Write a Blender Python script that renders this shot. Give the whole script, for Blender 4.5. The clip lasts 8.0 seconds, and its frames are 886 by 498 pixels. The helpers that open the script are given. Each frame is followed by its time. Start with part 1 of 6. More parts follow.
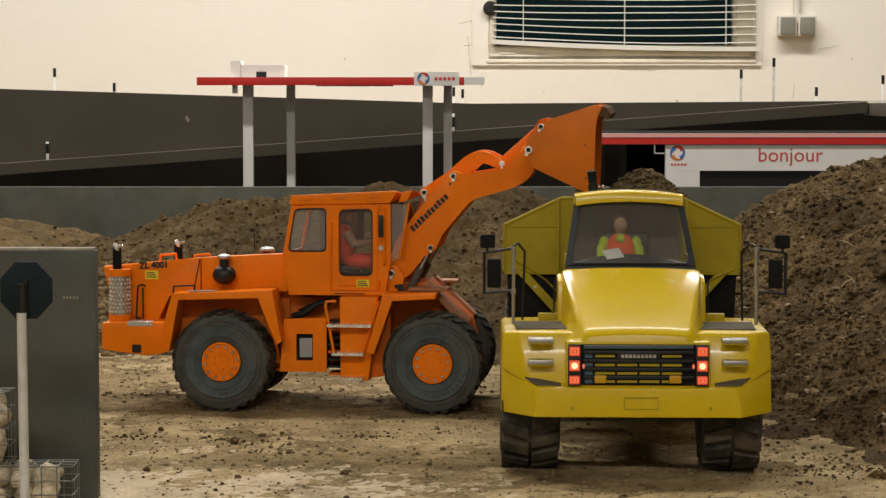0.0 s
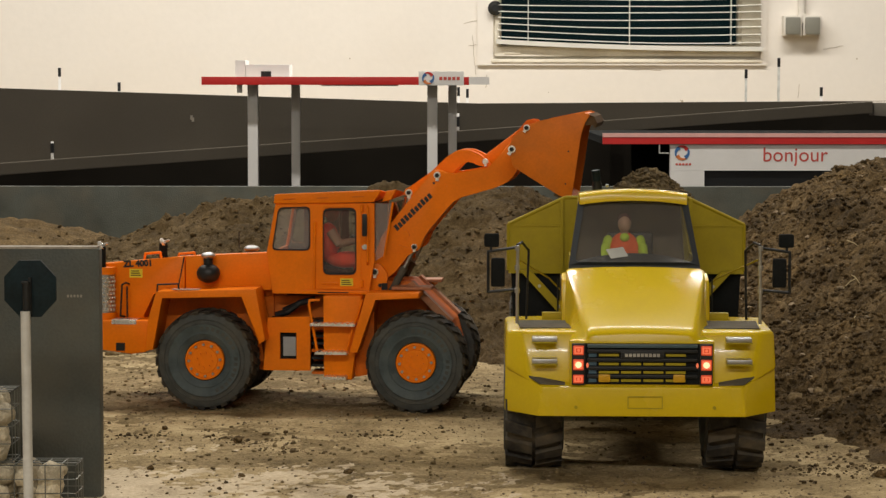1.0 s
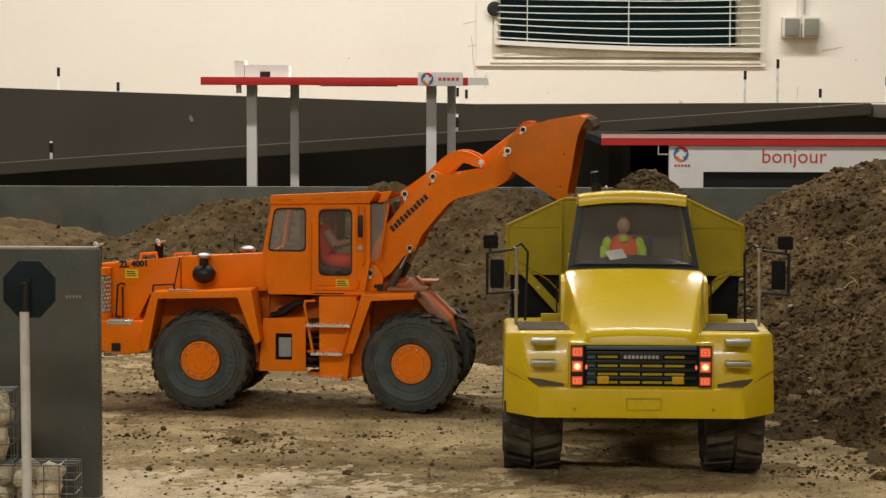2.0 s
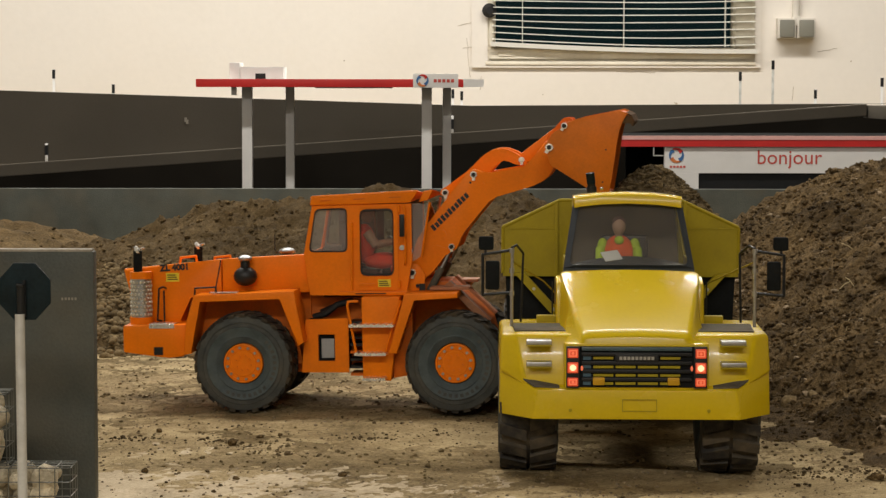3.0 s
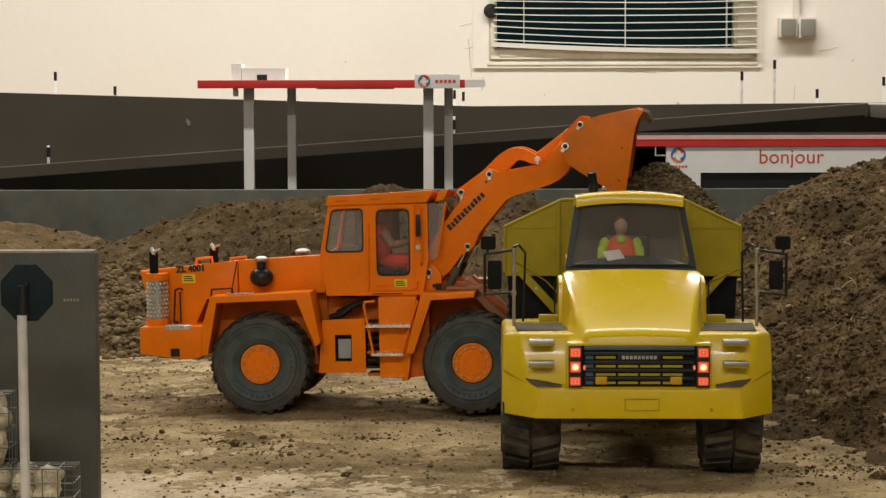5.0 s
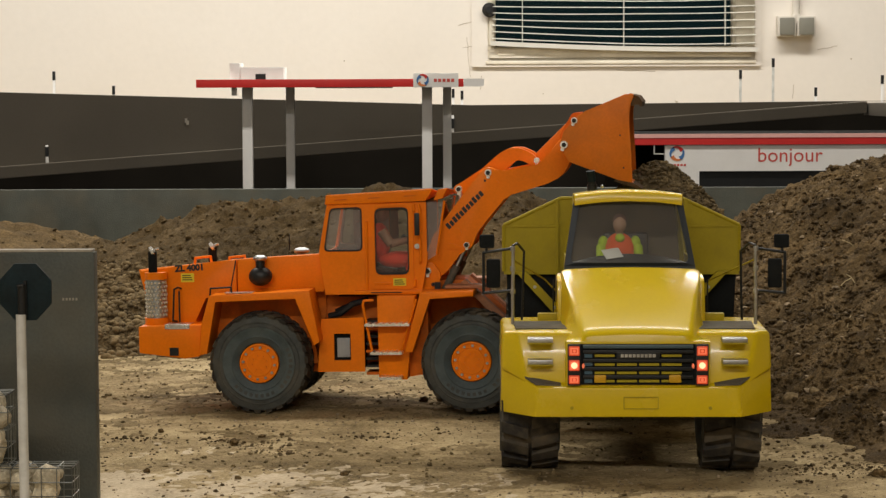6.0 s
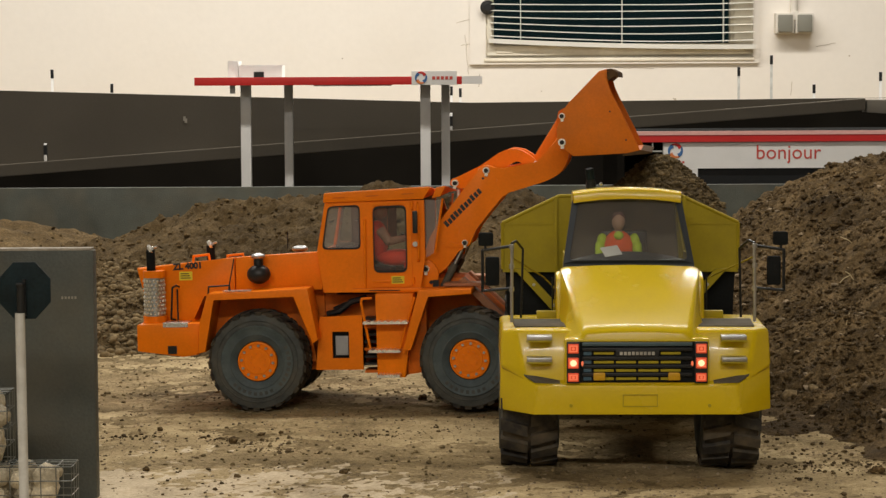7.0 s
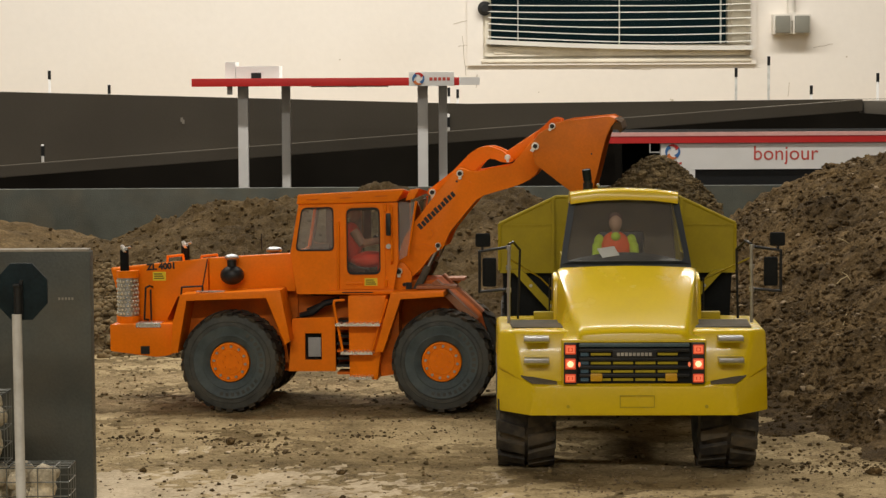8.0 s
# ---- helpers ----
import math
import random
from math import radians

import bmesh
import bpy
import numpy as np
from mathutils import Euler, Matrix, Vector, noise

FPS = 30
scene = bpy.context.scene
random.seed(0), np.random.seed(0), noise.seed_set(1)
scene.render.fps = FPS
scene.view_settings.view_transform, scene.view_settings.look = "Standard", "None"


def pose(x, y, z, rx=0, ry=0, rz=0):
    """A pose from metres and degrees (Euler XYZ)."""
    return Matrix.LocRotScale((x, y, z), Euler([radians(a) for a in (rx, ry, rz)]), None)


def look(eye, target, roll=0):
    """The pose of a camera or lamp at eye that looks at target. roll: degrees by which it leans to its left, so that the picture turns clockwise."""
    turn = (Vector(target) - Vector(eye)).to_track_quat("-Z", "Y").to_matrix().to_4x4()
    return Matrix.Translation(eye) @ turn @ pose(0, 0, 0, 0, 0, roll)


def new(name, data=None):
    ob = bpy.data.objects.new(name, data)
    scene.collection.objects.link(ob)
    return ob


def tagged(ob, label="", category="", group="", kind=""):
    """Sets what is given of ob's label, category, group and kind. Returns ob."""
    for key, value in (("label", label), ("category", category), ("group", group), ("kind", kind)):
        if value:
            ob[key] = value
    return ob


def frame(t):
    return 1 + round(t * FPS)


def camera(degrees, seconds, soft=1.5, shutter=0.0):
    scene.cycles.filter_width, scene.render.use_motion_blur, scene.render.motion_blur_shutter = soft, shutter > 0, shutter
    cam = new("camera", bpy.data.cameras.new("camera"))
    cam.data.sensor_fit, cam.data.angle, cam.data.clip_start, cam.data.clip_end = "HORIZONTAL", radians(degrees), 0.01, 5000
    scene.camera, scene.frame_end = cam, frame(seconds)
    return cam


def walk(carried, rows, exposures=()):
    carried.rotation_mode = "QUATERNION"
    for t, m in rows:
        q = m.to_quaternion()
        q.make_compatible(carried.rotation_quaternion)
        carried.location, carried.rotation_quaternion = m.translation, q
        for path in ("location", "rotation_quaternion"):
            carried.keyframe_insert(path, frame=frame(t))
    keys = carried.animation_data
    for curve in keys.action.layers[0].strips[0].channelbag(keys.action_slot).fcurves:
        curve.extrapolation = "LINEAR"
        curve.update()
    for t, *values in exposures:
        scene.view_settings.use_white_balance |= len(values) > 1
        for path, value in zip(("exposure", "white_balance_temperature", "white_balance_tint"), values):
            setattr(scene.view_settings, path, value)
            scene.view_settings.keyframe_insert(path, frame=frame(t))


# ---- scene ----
LENS = 2 * math.degrees(math.atan(784 / 4050))
cam = camera(LENS, 8.0, soft=1.4, shutter=0.4)


def aim(yaw, pitch, roll, dx, dz):
    """Camera pose: a small turn away from the resting view, and a millimetre or two of sway."""
    a, b = radians(yaw), radians(4.11 + pitch)
    eye = Vector((dx / 1000, 0, 0.3278 + dz / 1000))
    way = Vector((math.sin(a) * math.cos(b), math.cos(a) * math.cos(b), -math.sin(b)))
    return look(eye, eye + way, roll)


walk(cam, [
    (0.0, aim(0, 0, 0, 0, 0)),
    (0.5, aim(-0.0233, -0.0004, -0.005, 0.15, 0)),
    (1.0, aim(-0.1244, -0.0039, 0.034, 0.89, -1.1)),
    (1.5, aim(-0.1440, -0.0065, 0.169, 0.35, -0.2)),
    (3.0, aim(0.0227, -0.0550, 0.076, 0.53, -0.39)),
    (3.5, aim(-0.0049, -0.0877, 0.040, 0.33, -1.13)),
    (4.0, aim(-0.0430, -0.0800, 0.057, 0.60, -0.85)),
    (4.5, aim(-0.0439, -0.0794, -0.040, 0.65, -1.12)),
    (6.0, aim(-0.0079, -0.0555, -0.227, 0.95, -1.67)),
    (6.5, aim(0.0125, 0.0069, -0.262, 0.68, -2.63)),
    (7.0, aim(0.0322, 0.0075, -0.312, 0.48, -1.33)),
    (7.5, aim(0.0398, -0.0251, -0.386, 0.82, -1.43)),
    (8.0, aim(0.0946, -0.0185, -0.320, 0.89, -1.42)),
])

# ---- world, lamps, exposure ----
world = bpy.data.worlds.new("night")
world.use_nodes = True
world.node_tree.nodes["Background"].inputs[0].default_value = (0.02, 0.03, 0.045, 1)
world.node_tree.nodes["Background"].inputs[1].default_value = 0.3
scene.world = world
scene.view_settings.exposure = 0.0


def tube_light(x, y, sx, sy, watts, colour=(1.0, 0.95, 0.87), z=2.72):
    """A row of ceiling tubes."""
    lamp = bpy.data.lights.new("ceiling_light", "AREA")
    lamp.shape, lamp.size, lamp.size_y, lamp.energy, lamp.color = "RECTANGLE", sx, sy, watts, colour
    ob = new("ceiling_light", lamp)
    ob.matrix_world = pose(x, y, z)
    return ob


tube_light(-0.3, 6.3, 4.8, 0.25, 182)
tube_light(-0.4, 3.1, 3.6, 0.25, 82)
tube_light(-0.6, -2.5, 3.6, 0.25, 160)


# ---- materials ----
def mat(name, col, rough=0.5, metal=0.0, var=0.12, scale=40.0, bump=0.08, fine=400.0, depth=0.0004,
        dust=0.0, dust_col=(0.16, 0.12, 0.08), dust_scale=25.0, spread=0.0, coat=0.0, spec=0.5, per_object=0.0, emit=None, strength=0.0):
    """A painted or raw surface: base colour with two scales of variation, fine relief, and dust in patches."""
    m = bpy.data.materials.new(name)
    m.use_nodes = True
    nt = m.node_tree
    n, lk = nt.nodes, nt.links
    b = n["Principled BSDF"]
    b.inputs["Metallic"].default_value = metal
    b.inputs["Roughness"].default_value = rough
    b.inputs["Coat Weight"].default_value = coat
    b.inputs["Specular IOR Level"].default_value = spec
    b.inputs["Coat Roughness"].default_value = 0.06
    tc = n.new("ShaderNodeTexCoord")

    def noise_tex(s, detail=4.0):
        t = n.new("ShaderNodeTexNoise")
        t.inputs["Scale"].default_value = s
        t.inputs["Detail"].default_value = detail
        lk.new(tc.outputs["Object"], t.inputs["Vector"])
        return t
    big, small = noise_tex(scale), noise_tex(fine, 3.0)
    ramp = n.new("ShaderNodeMapRange")
    ramp.inputs[1].default_value, ramp.inputs[2].default_value = 0.3, 0.7
    ramp.inputs[3].default_value, ramp.inputs[4].default_value = 1 - var, 1 + var
    lk.new(big.outputs["Fac"], ramp.inputs[0])
    grain = n.new("ShaderNodeMapRange")
    grain.inputs[1].default_value, grain.inputs[2].default_value = 0.3, 0.7
    grain.inputs[3].default_value, grain.inputs[4].default_value = 1 - var * 0.5, 1 + var * 0.5
    lk.new(small.outputs["Fac"], grain.inputs[0])
    mul = n.new("ShaderNodeMath")
    mul.operation = "MULTIPLY"
    lk.new(ramp.outputs[0], mul.inputs[0])
    lk.new(grain.outputs[0], mul.inputs[1])
    last = mul.outputs[0]
    if spread:
        info = n.new("ShaderNodeNewGeometry")
        isl = n.new("ShaderNodeMapRange")
        isl.inputs[3].default_value, isl.inputs[4].default_value = 1 - spread, 1 + spread
        lk.new(info.outputs["Random Per Island"], isl.inputs[0])
        m2 = n.new("ShaderNodeMath")
        m2.operation = "MULTIPLY"
        lk.new(last, m2.inputs[0])
        lk.new(isl.outputs[0], m2.inputs[1])
        last = m2.outputs[0]
    if per_object:
        info = n.new("ShaderNodeObjectInfo")
        rnd = n.new("ShaderNodeMapRange")
        rnd.inputs[3].default_value, rnd.inputs[4].default_value = 1 - per_object, 1 + per_object
        lk.new(info.outputs["Random"], rnd.inputs[0])
        m3 = n.new("ShaderNodeMath")
        m3.operation = "MULTIPLY"
        lk.new(last, m3.inputs[0])
        lk.new(rnd.outputs[0], m3.inputs[1])
        last = m3.outputs[0]
    tint = n.new("ShaderNodeVectorMath")
    tint.operation = "SCALE"
    tint.inputs[0].default_value = col
    lk.new(last, tint.inputs["Scale"])
    out = tint.outputs[0]
    if dust:
        d = noise_tex(dust_scale, 6.0)
        dr = n.new("ShaderNodeMapRange")
        dr.inputs[1].default_value, dr.inputs[2].default_value = 0.42, 0.72
        dr.inputs[3].default_value, dr.inputs[4].default_value = 0.0, dust
        lk.new(d.outputs["Fac"], dr.inputs[0])
        mix = n.new("ShaderNodeMix")
        mix.data_type = "RGBA"
        lk.new(dr.outputs[0], mix.inputs[0])
        lk.new(out, mix.inputs[6])
        mix.inputs[7].default_value = (*dust_col, 1)
        out = mix.outputs[2]
        rr = n.new("ShaderNodeMapRange")
        rr.inputs[3].default_value, rr.inputs[4].default_value = rough, min(1, rough + 0.5)
        lk.new(dr.outputs[0], rr.inputs[0])
        lk.new(rr.outputs[0], b.inputs["Roughness"])
    lk.new(out, b.inputs["Base Color"])
    if bump:
        bp = n.new("ShaderNodeBump")
        bp.inputs["Strength"].default_value = bump
        bp.inputs["Distance"].default_value = depth
        lk.new(small.outputs["Fac"], bp.inputs["Height"])
        lk.new(bp.outputs[0], b.inputs["Normal"])
    if emit:
        b.inputs["Emission Color"].default_value = (*emit, 1)
        b.inputs["Emission Strength"].default_value = strength
    return m


def glass(name, tint=(0.9, 0.93, 0.92), rough=0.02, ior=1.16, haze=0.0):
    m = bpy.data.materials.new(name)
    m.use_nodes = True
    n, lk = m.node_tree.nodes, m.node_tree.links
    n.remove(n["Principled BSDF"])
    tr, gl, mx = n.new("ShaderNodeBsdfTransparent"), n.new("ShaderNodeBsdfGlossy"), n.new("ShaderNodeMixShader")
    fr = n.new("ShaderNodeFresnel")
    fr.inputs[0].default_value = ior
    tr.inputs[0].default_value = (*tint, 1)
    gl.inputs["Roughness"].default_value = rough
    lk.new(fr.outputs[0], mx.inputs[0])
    lk.new(tr.outputs[0], mx.inputs[1])
    lk.new(gl.outputs[0], mx.inputs[2])
    last = mx.outputs[0]
    if haze:
        # an even diffuse veil that stands for reflections on the panes
        df, m2 = n.new("ShaderNodeBsdfDiffuse"), n.new("ShaderNodeMixShader")
        df.inputs[0].default_value = (0.62, 0.58, 0.54, 1)
        m2.inputs[0].default_value = haze
        lk.new(last, m2.inputs[1])
        lk.new(df.outputs[0], m2.inputs[2])
        last = m2.outputs[0]
    lk.new(last, n["Material Output"].inputs[0])
    return m


def soil_mat(name, dark, mid, light, scale=14.0, bump=0.7, depth=0.004, patch=3.0):
    """Earth: three tones mixed by broad patches and crumbs, with crumbly relief."""
    m = bpy.data.materials.new(name)
    m.use_nodes = True
    n, lk = m.node_tree.nodes, m.node_tree.links
    b = n["Principled BSDF"]
    b.inputs["Roughness"].default_value = 0.95
    b.inputs["Specular IOR Level"].default_value = 0.15
    tc = n.new("ShaderNodeTexCoord")

    def nz(s, d, r=0.6):
        t = n.new("ShaderNodeTexNoise")
        t.inputs["Scale"].default_value, t.inputs["Detail"].default_value, t.inputs["Roughness"].default_value = s, d, r
        lk.new(tc.outputs["Object"], t.inputs["Vector"])
        return t
    a, c, f = nz(patch, 6, 0.65), nz(scale, 8, 0.7), nz(260, 6, 0.75)
    add = n.new("ShaderNodeMath")
    add.operation = "ADD"
    half = n.new("ShaderNodeMath")
    half.operation = "MULTIPLY"
    half.inputs[1].default_value = 0.5
    lk.new(a.outputs["Fac"], add.inputs[0])
    lk.new(c.outputs["Fac"], add.inputs[1])
    lk.new(add.outputs[0], half.inputs[0])
    ad2 = n.new("ShaderNodeMath")
    ad2.operation = "MULTIPLY_ADD"
    ad2.inputs[1].default_value = 0.5
    lk.new(f.outputs["Fac"], ad2.inputs[0])
    lk.new(half.outputs[0], ad2.inputs[2])
    ramp = n.new("ShaderNodeValToRGB")
    e = ramp.color_ramp.elements
    e[0].position, e[0].color = 0.58, (*dark, 1)
    e[1].position, e[1].color = 0.94, (*light, 1)
    mid_e = e.new(0.74)
    mid_e.color = (*mid, 1)
    lk.new(ad2.outputs[0], ramp.inputs[0])
    info = n.new("ShaderNodeNewGeometry")
    isl = n.new("ShaderNodeMapRange")
    isl.inputs[3].default_value, isl.inputs[4].default_value = 0.68, 1.42
    lk.new(info.outputs["Random Per Island"], isl.inputs[0])
    sc = n.new("ShaderNodeVectorMath")
    sc.operation = "SCALE"
    lk.new(ramp.outputs[0], sc.inputs[0])
    lk.new(isl.outputs[0], sc.inputs["Scale"])
    lk.new(sc.outputs[0], b.inputs["Base Color"])
    bp = n.new("ShaderNodeBump")
    bp.inputs["Strength"].default_value, bp.inputs["Distance"].default_value = bump, depth
    lk.new(f.outputs["Fac"], bp.inputs["Height"])
    lk.new(bp.outputs[0], b.inputs["Normal"])
    return m


ORANGE = mat("orange_paint", (0.88, 0.205, 0.002), 0.42, var=0.08, scale=18, bump=0.03, dust=0.16, dust_col=(0.40, 0.12, 0.015), dust_scale=30, spec=0.17)
ORANGE_WORN = mat("orange_worn", (0.68, 0.14, 0.003), 0.55, spec=0.2, var=0.12, scale=22, bump=0.06, dust=0.45, dust_col=(0.25, 0.12, 0.05), dust_scale=40)
ORANGE_BUCKET = mat("orange_bucket_side", (0.66, 0.165, 0.008), 0.5, spec=0.2, var=0.10, scale=26, bump=0.08, dust=0.30, dust_col=(0.30, 0.13, 0.04), dust_scale=35)
ORANGE_RAW = mat("orange_scraped", (0.40, 0.15, 0.06), 0.6, var=0.25, scale=50, bump=0.15, dust=0.6, dust_scale=50)
YELLOW = mat("yellow_paint", (0.63, 0.452, 0.004), 0.24, var=0.05, scale=10, bump=0.015, dust=0.10, dust_col=(0.38, 0.27, 0.05), dust_scale=22, coat=0.18, spec=0.3)
# Darker, rougher copy of the yellow; the dump body's shading sits in its colour.
YELLOW_DARK = mat("yellow_dark", (0.35, 0.272, 0.005), 0.55, var=0.08, scale=20, bump=0.05, dust=0.25, dust_col=(0.20, 0.15, 0.03), dust_scale=35, spec=0.3)
RUBBER = mat("rubber", (0.036, 0.032, 0.027), 0.8, var=0.3, scale=60, bump=0.4, dust=0.85, dust_col=(0.125, 0.098, 0.060), spec=0.3, dust_scale=60)
RUBBER_SIDE = mat("rubber_sidewall", (0.052, 0.072, 0.078), 0.55, var=0.22, scale=80, bump=0.2, spec=0.4, dust=0.55, dust_col=(0.108, 0.118, 0.106), dust_scale=38)
RUBBER_MID = mat("rubber_shoulder", (0.050, 0.055, 0.052), 0.62, var=0.3, scale=90, bump=0.3, spec=0.35, dust=0.65, dust_col=(0.120, 0.108, 0.083), dust_scale=40)
BLACK = mat("black_plastic", (0.010, 0.011, 0.012), 0.42, var=0.15, bump=0.05, spec=0.35, dust=0.04, dust_col=(0.05, 0.045, 0.035))
BLACK_MATT = mat("black_matt", (0.013, 0.014, 0.014), 0.9, var=0.2, bump=0.1, spec=0.05)
CHROME = mat("chrome", (0.84, 0.84, 0.82), 0.26, 0.8, var=0.2, scale=120, bump=0.35, fine=600, dust=0.15, dust_col=(0.3, 0.28, 0.25), dust_scale=80)
STEEL = mat("steel", (0.45, 0.46, 0.47), 0.35, 1.0, var=0.15, bump=0.05)
GREY_MAT = mat("grey_tread", (0.098, 0.089, 0.070), 0.85, spec=0.1, var=0.2, scale=90, bump=0.3, dust=0.4)
TANK = mat("grey_tank", (0.32, 0.33, 0.34), 0.45, var=0.1)
STICKER = mat("yellow_sticker", (0.80, 0.62, 0.02), 0.5, var=0.05, bump=0)
INK = mat("black_ink", (0.012, 0.010, 0.009), 0.5, var=0.05, bump=0)
PAPER = mat("paper", (0.82, 0.82, 0.80), 0.7, var=0.03, bump=0)
RED_LENS = mat("red_lens", (0.42, 0.04, 0.02), 0.2, var=0.2, scale=300, bump=0.2, emit=(1.0, 0.13, 0.04), strength=0.34)
RED_LAMP = mat("red_lamp", (0.75, 0.10, 0.07), 0.25, var=0.05, bump=0, emit=(1.0, 0.26, 0.10), strength=0.50)
HOT_LAMP = mat("lit_lamp", (0.9, 0.4, 0.3), 0.2, var=0.0, bump=0, emit=(1.0, 0.36, 0.18), strength=2.2)
AMBER = mat("amber_lamp", (0.55, 0.30, 0.01), 0.25, var=0.05, bump=0)
WHITE_WALL = mat("white_wall", (0.80, 0.755, 0.69), 0.85, var=0.025, scale=1.5, bump=0.25, fine=40, depth=0.002, dust=0.10, dust_col=(0.62, 0.52, 0.40), dust_scale=2.2)
# Unseen walls and ceiling, toned down to lower the light they bounce.
SIDE_WALL = mat("hall_wall", (0.36, 0.34, 0.31), 0.9, var=0.05, scale=1.5, bump=0.1)
CEILING = mat("ceiling_paint", (0.55, 0.53, 0.50), 0.9, var=0.03, scale=2, bump=0.1)
FRAME_PAINT = mat("window_paint", (0.84, 0.79, 0.67), 0.6, var=0.06, scale=6, bump=0.15, fine=60, depth=0.001, dust=0.28, dust_col=(0.36, 0.27, 0.16), dust_scale=9)
CRACK = mat("plaster_crack", (0.42, 0.36, 0.28), 0.9, var=0.2, scale=30)
BLIND = mat("blind_slat", (0.70, 0.68, 0.62), 0.45, var=0.05, scale=5, bump=0.05)
PANE = glass("night_pane", (0.55, 0.62, 0.62))
CLEAR = glass("clear_acrylic", (0.88, 0.90, 0.90))
HAZY = glass("hazy_acrylic", (0.85, 0.84, 0.82), 0.25, 1.2, 0.17)
CAB_DARK = mat("brown_lining", (0.13, 0.105, 0.075), 0.9, var=0.15, spec=0.1)
CAB_GLASS = glass("cab_acrylic", (0.86, 0.86, 0.84), 0.08, 1.2, 0.055)
SCREEN = glass("windscreen_acrylic", (0.90, 0.91, 0.90), 0.02, 1.16, 0.06)
LINING = mat("grey_lining", (0.20, 0.18, 0.16), 0.8, var=0.1)
NIGHT = mat("dark_outside", (0.010, 0.022, 0.026), 0.9, var=0.5, scale=4, bump=0, emit=(0.25, 0.6, 0.62), strength=0.035)
# Near black: the deep shade under the ramp is put into this colour.
VOID_BLACK = mat("ramp_void_black", (0.011, 0.0095, 0.0075), 1.0, var=0.35, scale=3, bump=0.1, spec=0.0)
PANEL = mat("anthracite_board", (0.080, 0.069, 0.053), 0.85, var=0.10, scale=3, spec=0.2, bump=0.15, fine=220, depth=0.0006, dust=0.25, dust_col=(0.10, 0.09, 0.075), dust_scale=5)
PANEL_NEAR = mat("grey_coated_board", (0.066, 0.074, 0.066), 0.55, var=0.26, scale=16, bump=0.9, fine=420, depth=0.0006, spec=0.3, dust=0.6, dust_col=(0.12, 0.108, 0.08), dust_scale=14)
EDGE = mat("board_edge", (0.30, 0.27, 0.22), 0.8, var=0.2, scale=60, bump=0.2)
WHITE = mat("white_board", (0.88, 0.87, 0.85), 0.5, var=0.04, scale=12, bump=0.03, dust=0.1, dust_col=(0.5, 0.46, 0.4), dust_scale=14)
POLE = mat("grey_pole", (0.58, 0.58, 0.55), 0.45, var=0.12, scale=40, bump=0.05, dust=0.4, dust_col=(0.22, 0.2, 0.16), dust_scale=50)
RED = mat("red_board", (0.62, 0.022, 0.020), 0.45, var=0.08, scale=12, bump=0.03)
RED_TEXT = mat("red_letters", (0.60, 0.08, 0.06), 0.5, var=0.03, bump=0)
BLUE = mat("blue_print", (0.05, 0.17, 0.42), 0.5, var=0.03, bump=0)
ORANGE_PRINT = mat("orange_print", (0.75, 0.22, 0.06), 0.5, var=0.03, bump=0)
SOCKET = mat("socket_plastic", (0.21, 0.205, 0.17), 0.5, var=0.05, scale=10, bump=0.05)
CONDUIT = mat("conduit", (0.66, 0.62, 0.55), 0.5, var=0.05, bump=0.05)
STRAW = mat("dry_straw", (0.45, 0.36, 0.20), 0.8, var=0.2, scale=100)
WIRE = mat("galvanised_wire", (0.20, 0.21, 0.20), 0.4, 0.8, var=0.1, bump=0)
STONE_RANDOM = mat("gabion_stone", (0.58, 0.51, 0.37), 0.8, var=0.25, scale=1.2, bump=0.35, fine=4, depth=0.06, per_object=0.35)
SIGN_BACK = mat("sign_back", (0.006, 0.014, 0.017), 0.6, var=0.4, scale=50, bump=0.1, spec=0.15, dust=0.15, dust_col=(0.03, 0.035, 0.032), dust_scale=40)
VEST = mat("orange_vest", (0.85, 0.12, 0.02), 0.8, var=0.1, scale=200)
HIVIS = mat("hi_vis_red", (0.95, 0.06, 0.02), 0.75, var=0.1, scale=200, bump=0.1)
LIME = mat("lime_shirt", (0.45, 0.62, 0.03), 0.8, var=0.1, scale=200)
SKIN = mat("figure_skin", (0.40, 0.235, 0.155), 0.6, var=0.05)
SEAT = mat("seat_cloth", (0.10, 0.035, 0.03), 0.8, var=0.15, scale=120)
DASH = mat("dashboard", (0.055, 0.065, 0.075), 0.5, var=0.15, scale=50)
GROUND = soil_mat("packed_earth", (0.090, 0.064, 0.029), (0.285, 0.215, 0.112), (0.54, 0.43, 0.25), 16, 0.7, 0.0025, 4.5)
SOIL = soil_mat("brown_soil", (0.021, 0.0135, 0.0052), (0.069, 0.0445, 0.0180), (0.215, 0.145, 0.068), 26, 0.9, 0.004, 5.0)
SOIL_LEFT = soil_mat("tan_soil", (0.031, 0.0205, 0.0085), (0.086, 0.0570, 0.0240), (0.205, 0.141, 0.068), 22, 0.9, 0.004, 4.0)
CLOD = soil_mat("soil_clod", (0.036, 0.025, 0.011), (0.082, 0.056, 0.027), (0.17, 0.122, 0.064), 40, 0.7, 0.002, 9.0)
CRUMB = soil_mat("tan_crumb", (0.10, 0.072, 0.042), (0.20, 0.15, 0.095), (0.36, 0.29, 0.20), 60, 0.5, 0.001, 12.0)
LOAD = soil_mat("gravelly_soil", (0.040, 0.029, 0.012), (0.112, 0.080, 0.038), (0.26, 0.195, 0.105), 40, 0.9, 0.003, 9.0)
